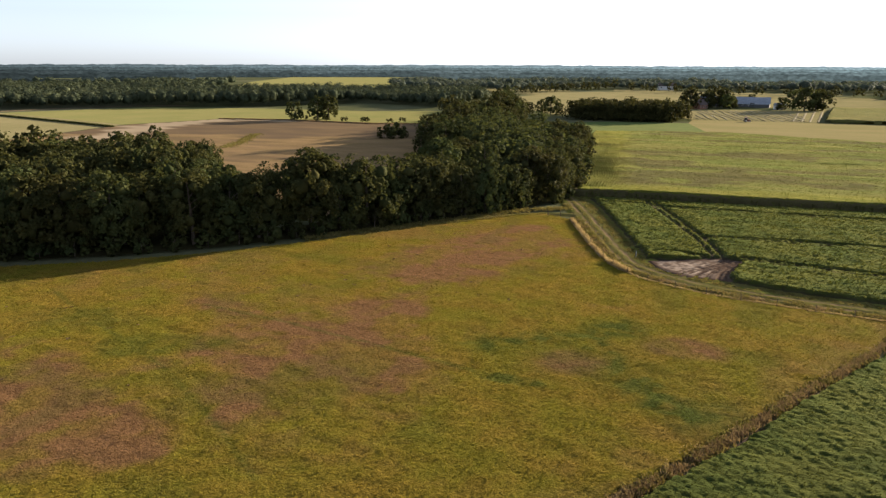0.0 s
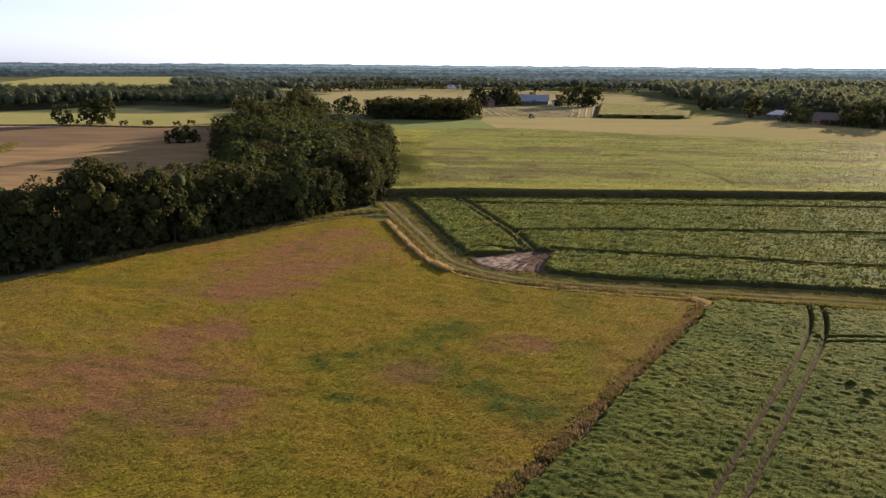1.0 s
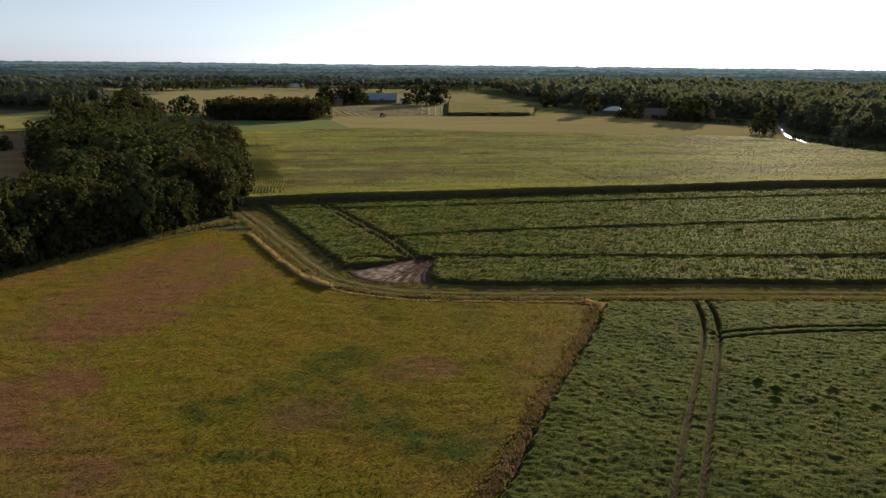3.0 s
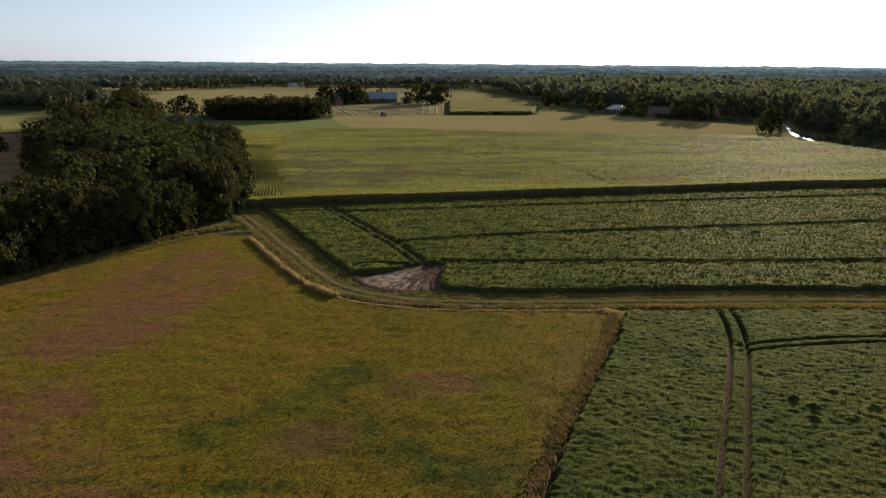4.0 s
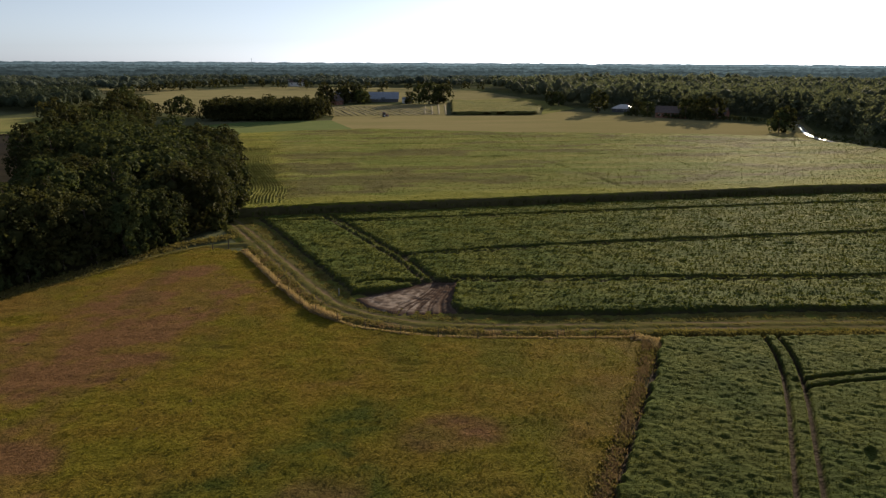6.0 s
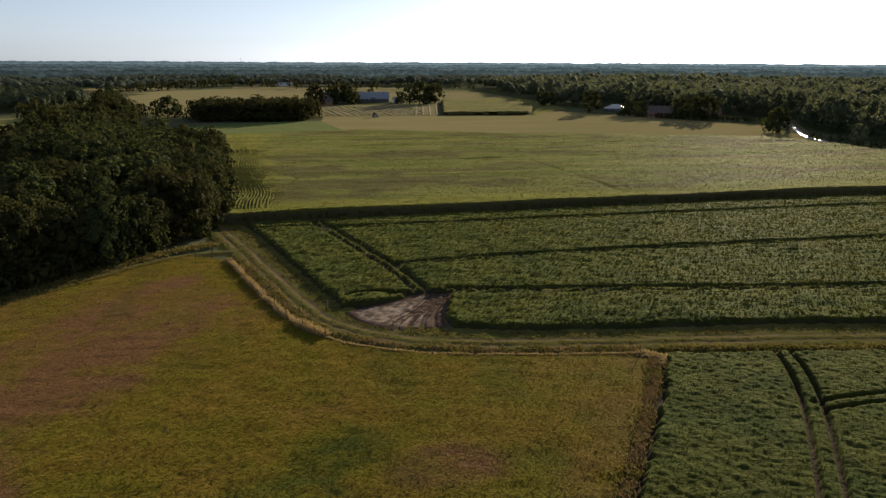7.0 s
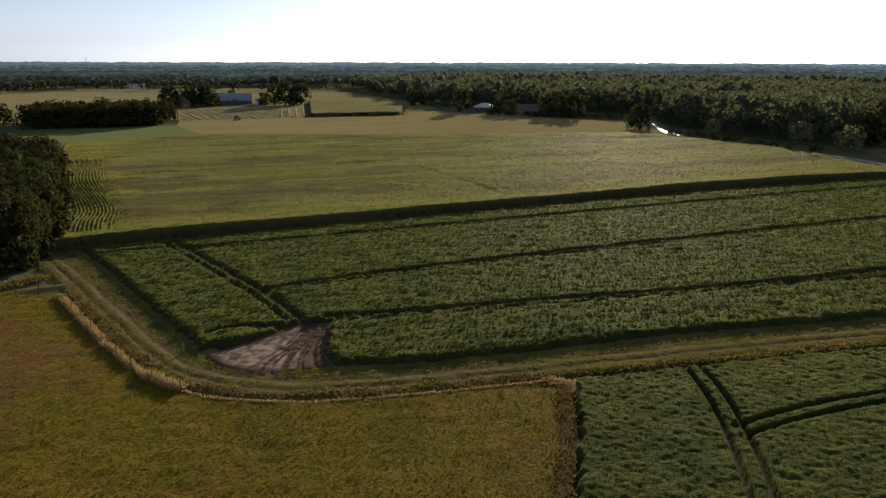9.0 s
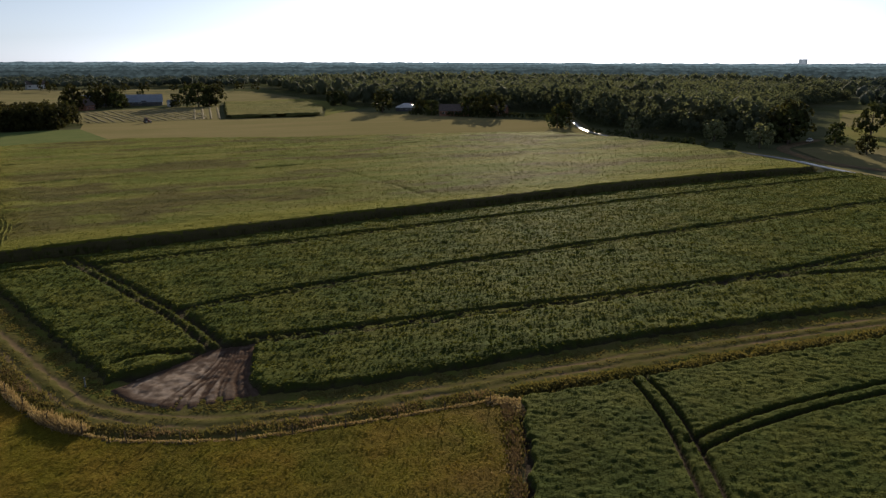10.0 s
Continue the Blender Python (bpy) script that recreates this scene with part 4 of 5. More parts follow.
def build_forest():
    tagged(flat_poly("ground", FOREST, 0.02, M_litter), "dark leaf litter under the wood", "woodland floor", kind="structure")
    protos = []
    for k in range(6):
        h = (13.4, 14.4, 13.8, 15.0, 12.9, 14.2)[k]
        protos.append(tree_proto("oak_tree", 500 + 7 * k, h, 5.0 + 0.55 * (k % 3), 0.2, 22, 4200, 0.27, M_crown, "broad dark-green oak at the edge of a dense wood", girth=0.32))
    for k in range(6):
        h = (13.4, 14.4, 13.8, 15.0, 12.9, 14.2)[k]
        protos.append(tree_proto("oak_tree", 600 + 7 * k, h, 5.0 + 0.55 * (k % 3), 0.2, 17, 1900, 0.36, M_crown, "dark-green broadleaved tree at the edge of a dense wood", girth=0.32))
    front = resampled(FOREST_FRONT[:9], 5.6)
    east = resampled([(-28, 160), (-26.8, 181), (-30.5, 215), (-36.5, 248), (-41, 275), (-44.5, 298), (-56, 313), (-66, 308), (-78, 304), (-88, 335), (-97, 385), (-120, 450), (-152, 545)], 6.0)
    west = resampled([(-66, 150), (-64, 172), (-74, 196), (-96, 222), (-106, 255), (-113, 300), (-126, 345), (-130, 385), (-134, 420)], 6.5)
    clump = resampled([(-80, 104), (-98, 115), (-118, 142), (-146, 142), (-165, 126)], 6.5)
    r = rng_of(77)
    spots = []
    for line, inn, deep in ((front, -1, 3.6), (east, 1, 5.8), (west, -1, 5.0), (clump, 1, 4.2)):
        n = normals_of(line)
        for row in (0, 1):
            for i in range(len(line)):
                q = line[i] + n[i] * inn * (deep + row * 6.0) + r.normal(size=2) * 1.2
                spots.append((q[0], q[1], row))
    used = []
    first = set()
    for i, (x, y, row) in enumerate(spots):
        if row and not inside(FOREST, np.array([x]), np.array([y]))[0]:
            continue
        if used and min((x - a) ** 2 + (y - b) ** 2 for a, b in used) < 3.2 ** 2:
            continue
        used.append((x, y))
        k = r.randint(6) + (0 if row == 0 and y < 215 and x > -122 else 6)
        size = 0.84 + 0.24 * r.rand()
        if y > 125 and x > -100:
            size *= (0.9 if x > -50 else 0.98) if y < 180 else 0.77
        elif x > -108:
            size *= 1.14
        if k not in first:
            first.add(k)
            moved(protos[k], x, y, r.rand() * 360, size, "trees along the edge of the wood")
        else:
            placed(protos[k], x, y, 0, r.rand() * 360, size, "trees along the edge of the wood")
    # bushes that close the foot of the wood
    bush = tree_proto("shrub", 700, 3.4, 2.3, 0.0, 7, 300, 0.36, M_crown, "dense green shrub at the foot of the wood", "shrub", 0.07)
    pts = [p + normals_of(front)[i] * -0.6 for i, p in enumerate(front)] + [p + normals_of(east)[i] * 0.4 for i, p in enumerate(east) if i < 22]
    for i, p in enumerate(pts):
        if i == 0:
            moved(bush, p[0], p[1], 0, 1, "shrubs at the foot of the wood")
        else:
            placed(bush, p[0], p[1], 0, i * 77, 0.7 + 0.6 * r.rand(), "shrubs at the foot of the wood")
    for x, y, s in ((-138, 283, 1.5), (-134, 285, 1.9), (-131, 287, 1.4), (-146, 372, 1.3), (-140, 368, 1.6), (-135, 362, 1.9), (-160, 380, 1.0)):
        placed(bush, x, y, 0, x * 9, s, "bushes in the fields", "large dark bush standing in a stubble field")
    fill = [p for p in spaced(FOREST, 8.8, 78, 0.3) if line_distance(FOREST, p[:1], p[1:], True)[0] > 6.5 and min((p[0] - a) ** 2 + (p[1] - b) ** 2 for a, b in used) > 4.4 ** 2]
    fill = np.array(fill)
    deep = (fill[:, 1] > 180) & (fill[:, 0] > -135)
    woods_mesh("woodland_canopy", fill[~deep], 12.4, 6.2, 15, 1100, 0.40, 79, "closed canopy of a dense broadleaved wood", M_crown, vary=0.46, low=0.25)
    woods_mesh("woodland_canopy", fill[deep], 10.2, 6.0, 15, 900, 0.42, 179, "lower canopy of younger trees in the wood", M_crown, vary=0.46, low=0.25)


def woods_mesh(name, pts, height, radius, lobes, count, leaf, seed, label, mat=None, variants=6, vary=0.3, low=0.12, core=0.42):
    """A stand of trees that nobody could count, as one mesh."""
    r = rng_of(seed)
    kinds = [crown_arrays(seed * 10 + k, radius, height * low, height, lobes, count, leaf, 1.0, core) for k in range(variants)]
    vs, fs, n = [], [], 0
    for x, y in pts:
        v, f = kinds[r.randint(variants)]
        s = 1 - vary / 2 + vary * r.rand()
        a = r.rand() * 6.283
        c, q = math.cos(a) * s, math.sin(a) * s
        vs.append(np.c_[v[:, 0] * c - v[:, 1] * q + x, v[:, 0] * q + v[:, 1] * c + y, v[:, 2] * s * (0.9 + 0.2 * r.rand())])
        fs.append(f + n)
        n += len(v)
    return tagged(np_mesh(name, np.vstack(vs), np.vstack(fs), mat or M_wood_glare, ), label, "woodland", kind="stuff")


def far_crown(seed, radius, height, count, leaf):
    """A crown seen from far off: a knobbly dark mass in a coat of leaf sprays, over a narrow foot."""
    r = rng_of(seed)
    knobs = r.normal(size=(13, 3))
    knobs[:, 2] = np.abs(knobs[:, 2]) * 0.9 - 0.15
    knobs /= np.linalg.norm(knobs, axis=1)[:, None]
    reach = 0.75 + 0.25 * r.rand(13)

    def swell(d):
        return 0.62 + 0.42 * np.max(reach * np.clip((d @ knobs.T - 0.6) / 0.4, 0, 1) ** 0.7, axis=1)

    def placed_at(d, k):
        w = swell(d) * k
        z = d[:, 2]
        wide = np.where(z < 0, 1 - 0.35 * z * z, 1.0)
        return np.c_[d[:, 0] * w * radius * wide, d[:, 1] * w * radius * wide, height * 0.52 + z * w * height * 0.5]

    core = placed_at(ICO_V, 0.7 + 0.22 * r.rand(len(ICO_V)))
    d = r.normal(size=(count, 3))
    d[:, 2] += 0.35
    d /= np.linalg.norm(d, axis=1)[:, None]
    p = placed_at(d, 0.84 + 0.2 * r.rand(count))
    v, f = leaves(p, leaf * (0.5 + 0.6 * r.rand(count)), seed + 1, 0.2, 0.7, d * 1.2, 0.4)
    tri = np.concatenate([f[:, [0, 1, 2]], f[:, [0, 2, 3]]]) + len(core)
    return np.vstack([core, v]), np.vstack([ICO_F, tri])


def far_woods(name, pts, height, radius, count, leaf, seed, label, mat, vary=0.4, variants=8):
    """A far stand of trees that nobody could count, as one mesh."""
    r = rng_of(seed)
    kinds = [far_crown(seed * 10 + k, radius, height, count, leaf) for k in range(variants)]
    vs, fs, n = [], [], 0
    tall = 0.8 + 0.5 * vnoise(pts[:, 0], pts[:, 1], 60, seed + 3)
    for (x, y), h in zip(pts, tall):
        v, f = kinds[r.randint(variants)]
        s = 1 - vary / 2 + vary * r.rand()
        a = r.rand() * 6.283
        c, q = math.cos(a) * s, math.sin(a) * s
        vs.append(np.c_[v[:, 0] * c - v[:, 1] * q + x, v[:, 0] * q + v[:, 1] * c + y, v[:, 2] * s * h])
        fs.append(f + n)
        n += len(v)
    return tagged(np_mesh(name, np.vstack(vs), np.vstack(fs), mat), label, "woodland", kind="stuff")


build_forest()


# ---- far fields ----
def far_field(poly, z, mat, label):
    tagged(flat_poly("field", poly, z, mat), label, "field", kind="structure")




def build_stubble():
    """Orange stubble, ploughed darker on its north-east side, with a pale headland along the north-west."""
    poly = [(-60, 120), (-80, 200), (-95, 280), (-112, 320), (-150, 363), (-240, 354), (-283, 345), (-305, 290), (-290, 200), (-200, 95), (-120, 110)]
    v, f = sheet(poly, 3.0, lambda x, y: -0.10 + 0.05 * vnoise(x, y, 6, 411), 410)
    x, y = v[:, 0], v[:, 1]
    wob = vnoise(x * 0.4, y, 7, 412) - 0.5
    dark = smooth01((y - 268) - 0.25 * (x + 195) + 24 * wob, -3, 4) * (0.75 + 0.5 * wob)
    tan = 1 - smooth01(line_distance([(-262, 240), (-282, 290), (-288, 345), (-250, 352)], x, y) + 16 * wob, 9, 16)
    patch = smooth01(vnoise(x * 0.3, y, 5, 413) * 0.6 + vnoise(x * 0.5, y, 18, 414) * 0.4, 0.52, 0.72)
    tagged(np_mesh("field", v, f, M_brown, attrs={"dark": np.maximum(dark, 0.5 * patch), "tan": 0.85 * tan}, shade_smooth=True), "brown harvested stubble field behind the wood", "field", kind="structure")


build_stubble()
far_field([(-200, 95), (-290, 200), (-305, 290), (-456, 328), (-520, 250), (-300, 40)], -0.11, M_pale, "pale mown stubble field")
far_field([(-305, 290), (-283, 345), (-240, 354), (-150, 363), (-165, 480), (-234, 448), (-325, 443), (-410, 420), (-456, 328)], -0.08, M_green, "bright green ley beyond the stubble")
far_field([(5, 356), (74, 332), (152, 318), (187, 310), (205, 300), (212, 318), (231, 384), (204, 413), (176, 451), (165, 480), (147, 500), (123, 463), (62, 466), (-10, 460), (-11, 429)], -0.06, M_stubble, "tan stubble field in front of a farm")
far_field([(-78, 402), (-60, 420), (-11, 429), (5, 356), (-46, 341), (-66, 330)], 0.1, M_rich, "dark green root crop beside a copse")
far_field([(-20, 566), (-19, 479), (-10, 461), (61, 467), (84, 618), (40, 585)], -0.04, M_pale, "pale field with rows of mown straw")
far_field([(-160, 560), (-104, 475), (-84, 476), (-14, 600), (90, 640), (150, 620), (165, 690), (150, 850), (-47, 905), (-118, 930), (-180, 850), (-200, 720)], -0.09, M_pale, "wide pale field behind the farm")
far_field([(86, 622), (150, 602), (143, 527), (124, 466), (150, 500), (165, 520), (172, 600), (165, 670), (90, 640)], -0.05, M_green, "green strip beside a maize plot")
far_field([(-620, 770), (-425, 880), (-630, 1340), (-790, 1680), (-1010, 1520), (-815, 1085)], -0.07, M_green, "distant light green fields between woods")
far_field([(280, 205), (300, 246), (350, 282), (474, 372), (560, 340), (400, 215), (330, 150)], -0.07, M_green, "green pasture beside a lane")
far_field([(232, 150), (224, 178), (222, 194), (246, 228), (272, 226), (281, 214), (332, 150)], -0.05, M_pale, "dry grass field beside a lane")
far_field([(351, 284), (372, 273), (460, 330), (440, 345)], -0.03, M_pale, "pale strip of mown grass")

# swaths of cut straw
for k in range(17):
    line = resampled([(-24 + k * 4.5, 562), (-7 + k * 4.5, 467)], 2.0)
    line = line + np.c_[0.8 * np.sin(line[:, 1] / 14 + k), np.zeros(len(line))]
    line = line[inside([(-11, 556), (-9, 462), (56, 468), (60, 575), (40, 580)], line[:, 0], line[:, 1])]
    if len(line) < 5:
        continue
    v, f = ribbon(line, (-0.7, -0.35, 0.35, 0.7), (-0.05, 0.17, 0.17, -0.05))
    v += rng_of(800 + k).normal(size=v.shape) * np.array([0.12, 0.12, 0.1])
    tagged(np_mesh("straw_swath", v, f, M_swath), "long raked row of pale cut straw", "straw row", "straw rows in the mown field")
for k in range(4):
    line = resampled([(48 + k * 4.6, 470), (60 + k * 5.2, 580)], 2.0)
    v, f = ribbon(line, (-0.7, -0.4, 0.4, 0.7), (-0.05, 0.12, 0.12, -0.05))
    v += rng_of(850 + k).normal(size=v.shape) * np.array([0.12, 0.12, 0.04])
    tagged(np_mesh("straw_swath", v, f, M_swath), "long raked row of pale cut straw", "straw row", "straw rows in the mown field")


def build_plot():
    poly = [(64, 467), (122, 464), (142, 526), (149, 599), (85, 616)]
    def h(x, y):
        return (2.1 + 0.5 * (vnoise(x, y, 2.5, 161) - 0.5)) * (0.02 + 0.98 * smooth01(line_distance(poly, x, y, True), 0.2, 1.6))
    v, f = sheet(poly, 1.4, h, 5)
    d, l = np.full(len(v), 0.35), np.zeros(len(v))
    tagged(np_mesh("maize_plot", v, f, M_corn, attrs={"dry": d, "lush": l}, shade_smooth=True), "small standing block of maize by the farm", "crop field", kind="stuff")


build_plot()

# ---- lanes ----
ROAD = rounded([(300, 450), (262, 405), (249, 382), (236, 358), (222, 335), (214, 318), (209.5, 302), (208.5, 290), (209.5, 276), (212.5, 262), (217, 232), (217.5, 206), (210.5, 187), (205.5, 163), (203, 130), (206, 80), (215, 20)])
v, f = ribbon(resampled(ROAD, 2.0), (-1.5, -1.3, 0, 1.3, 1.5), (-0.2, 0.02, 0.06, 0.02, -0.2))
tagged(np_mesh("road", v, f, M_asphalt, shade_smooth=True), "narrow winding asphalt lane shining in low sun", "road", kind="structure")
v, f = ribbon(resampled(ROAD, 3.0), (-4.6, -4.2, 4.2, 4.6), (-0.24, -0.02, -0.02, -0.24))
tagged(np_mesh("verge", v, f, M_pale), "dry mown grass verge along the lane", "grass verge", kind="structure")
v, f = ribbon(resampled(rounded([(284, 246), (262, 238), (241, 231), (227, 208), (220.5, 193), (222.5, 175), (232, 140)]), 2.0), (-2.4, -2.2, 0, 2.2, 2.4), (-0.2, 0.0, 0.04, 0.0, -0.2))
tagged(np_mesh("road", v, f, M_rut, shade_smooth=True), "pale sandy lane beside the pasture", "road", kind="structure")
v, f = ribbon(resampled(rounded([(-472, 335), (-456, 398), (-426, 437), (-400, 450)]), 3.0), (-3, -2.8, 0, 2.8, 3), (-0.2, 0.0, 0.03, 0.0, -0.2))
tagged(np_mesh("road", v, f, M_rut, shade_smooth=True), "pale dirt road by distant woods", "road", kind="structure")

# ---- woods farther off ----
COPSE = [(-84, 434), (-50, 431), (-19, 431), (-14, 452), (-17, 478), (-82, 480)]
woods_mesh("copse", spaced(COPSE, 5.2, 201), 11.2, 4.4, 11, 330, 0.52, 21, "dense dark copse standing alone between fields", low=0.0, mat=M_crown, vary=0.24)
WOOD_WEST = [(-484, 350), (-445, 390), (-410, 422), (-334, 458), (-300, 520), (-292, 548), (-250, 530), (-198, 503), (-188, 560), (-205, 640), (-235, 690), (-420, 660), (-560, 640), (-900, 640), (-900, 420), (-640, 330)]
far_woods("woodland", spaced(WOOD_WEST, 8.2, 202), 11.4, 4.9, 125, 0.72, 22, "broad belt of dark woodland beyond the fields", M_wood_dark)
WOOD_EAST = [(166, 660), (173, 540), (205, 500), (225, 460), (265, 434), (268, 405), (252, 380), (240, 350), (230, 322), (233, 296), (244, 270), (250, 250), (262, 242), (287, 262), (334, 304), (462, 394), (640, 460), (760, 700), (600, 1000), (190, 1000)]
east = spaced(WOOD_EAST, 8.6, 203, 0.45)
near_east = east[:, 1] < 640 - 0.35 * east[:, 0]
front_east = near_east & (line_distance(WOOD_EAST[:18], east[:, 0], east[:, 1]) < 24) & (east[:, 1] < 520)
woods_mesh("woodland", east[front_east], 14.5, 5.4, 11, 420, 0.46, 23, "round leafy trees at the edge of a mixed wood", M_wood_glare, vary=0.7, low=0.0)
far_woods("woodland", east[near_east & ~front_east], 14.5, 5.0, 140, 0.66, 29, "deep mixed woodland around houses and a lane", M_wood_glare, 0.6)
far_woods("woodland", east[~near_east][::2], 14.5, 6.2, 60, 1.0, 27, "deep woodland rising behind the houses", M_wood_glare, 0.5)


def thinned(pts, seed, keep=0.56):
    """Leaves clearings between far stands."""
    n = 0.65 * vnoise(pts[:, 0] * 0.45, pts[:, 1], 70, seed) + 0.35 * vnoise(pts[:, 0], pts[:, 1], 28, seed + 1)
    return pts[(n < keep) & (np.hypot(pts[:, 0], pts[:, 1]) < 1220)]


WOOD_NORTH = [(-230, 790), (-150, 1010), (-90, 985), (150, 930), (190, 1010), (600, 1010), (760, 710), (1100, 800), (1150, 1300), (600, 1650), (0, 1800), (-780, 1650), (-640, 1340), (-440, 900), (-330, 790)]
far_woods("woodland", thinned(spaced(WOOD_NORTH, 13.5, 204, 0.48), 51, 0.54), 10.5, 6.6, 48, 1.15, 24, "distant patchwork of woods and hedgerows", M_wood_hazed)
WOOD_FAR = [(-900, 440), (-900, 700), (-640, 780), (-830, 1080), (-1010, 1500), (-1300, 1200), (-1650, 800), (-1300, 280)]
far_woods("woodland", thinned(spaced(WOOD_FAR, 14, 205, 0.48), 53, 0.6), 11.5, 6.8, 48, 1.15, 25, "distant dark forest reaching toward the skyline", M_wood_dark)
WOOD_RIGHT = [(640, 455), (480, 375), (580, 300), (900, 200), (1600, 300), (1500, 1400), (1100, 790), (770, 700)]
far_woods("woodland", thinned(spaced(WOOD_RIGHT, 13, 206, 0.45), 55, 0.62), 12.5, 6.6, 48, 1.15, 26, "distant woods beyond the pasture", M_wood_hazed)
far_field([(-130, 935), (-60, 915), (120, 880), (140, 925), (-40, 985), (-140, 1000)], -0.12, M_pale, "distant pale field between woods")
far_field([(-420, 905), (-330, 800), (-190, 780), (-170, 900), (-260, 1010)], -0.13, M_pale, "distant dry field beyond a tree line")


def hedgerow(name, line, step, height, radius, seed, label, mat=None):
    p = resampled(line, step)
    p = p + rng_of(seed).normal(size=p.shape) * step * 0.22
    return woods_mesh(name, p, height, radius, 7, 120, min(0.9, radius * 0.17), seed, label, mat or M_crown, low=0.08)


hedgerow("shrub_row", [(-84, 433), (-50, 430), (-22, 430), (-17, 450)], 4.0, 5.0, 3.2, 46, "undergrowth along the foot of the copse", M_crown)
hedgerow("tree_row", [(-216, 780), (-190, 860), (-165, 930), (-140, 1010)], 12, 10.5, 5, 41, "row of round trees along a field edge")
hedgerow("tree_row", [(-110, 935), (-43, 890), (40, 860), (105, 855), (160, 850)], 19, 10, 5.5, 42, "line of trees behind a pale field")
hedgerow("hedge", [(176, 452), (190, 440), (204, 424), (222, 408), (240, 392)], 3.0, 2.6, 1.9, 43, "clipped hedge along house gardens")
hedgerow("hedge", [(-168, 368), (-205, 358), (-230, 360)], 9.0, 2.6, 2.0, 44, "low broken hedge between two fields")
hedgerow("hedge", [(212, 312), (213.5, 290), (216, 262), (221, 236)], 5.0, 2.4, 1.8, 45, "rough hedge beside the lane")

# single trees
lone = [tree_proto("field_tree", 900 + 11 * k, 11.5, 4.8, -0.8, 14, 700, 0.55, M_crown, "round-crowned tree standing alone between fields", girth=0.28) for k in range(3)]
LONE = [(-238, 359, 1.05), (-225, 365, 1.2), (-219, 368, 1.35), (-118.5, 471, 0.74), (-111, 473, 0.7), (-102.5, 466, 0.88), (-97, 470, 0.66), (209, 337, 0.78), (215, 341, 0.85), (158, 560, 1.0), (163, 556, 0.8), (168, 480, 1.0), (187, 443, 0.85), (212, 421, 1.0), (206, 428, 0.85), (275, 231, 0.82), (322, 247, 1.05), (254, 203, 0.5), (49, 597, 0.85), (56, 592, 1.05), (64, 588, 1.2), (72, 592, 1.3), (77, 594, 1.1), (-17, 575, 1.1), (-4, 604, 1.05), (2, 606, 1.1), (7, 607, 1.0), (12, 603, 0.85), (-20, 578, 0.9), (88, 720, 0.8), (30, 700, 0.7), (258, 240, 1.1), (264, 244, 1.2), (-11, 590, 0.85), (-6, 594, 0.95), (9, 593, 0.8), (15, 601, 0.6), (183, 452, 0.7), (218, 416, 0.95)]
for k, (x, y, s) in enumerate(LONE):
    if k < 3:
        moved(lone[k], x, y, k * 60, s, "scattered field trees")
    else:
        placed(lone[k % 3], x, y, 0, k * 71, s, "scattered field trees", "" if k < 6 else "dark round-crowned tree casting a long shadow")
willow = tree_proto("willow_tree", 960, 10.0, 5.4, 0.3, 14, 600, 0.5, M_willow, "pale grey-green willow beside the lane", girth=0.3)
moved(willow, 237, 260, 0, 0.9, "willows by the lane")
placed(willow, 235.5, 235, 0, 120, 1.05, "willows by the lane")
placed(willow, 226, 300, 0, 200, 0.8, "willows by the lane")


# ---- farm and houses ----
P_wall = paint("grey_cladding", (0.06, 0.062, 0.065), 0.7)
P_roof = earth("fibre_cement_roof", (0.25, 0.28, 0.32), (0.21, 0.235, 0.275), 3, 0.4, 0.02, 0.6)
P_brick = earth("red_brick", (0.24, 0.12, 0.085), (0.30, 0.16, 0.11), 1.0, 0.2, 0.02)
P_tile = earth("dark_roof_tile", (0.10, 0.085, 0.08), (0.14, 0.11, 0.1), 1.0, 0.3, 0.03, 0.5)
P_white = paint("white_paint", (0.62, 0.61, 0.58), 0.5)
P_dark = paint("dark_glass", (0.03, 0.035, 0.04), 0.35)
# Roof base colour set pale to stand for a glint of sun.
P_glint = paint("glint_white_roof", (0.5, 0.5, 0.49), 0.4, 0.0)
P_rubber = paint("black_rubber", (0.025, 0.025, 0.025), 0.8)
P_red = paint("red_paint", (0.16, 0.03, 0.025), 0.5)


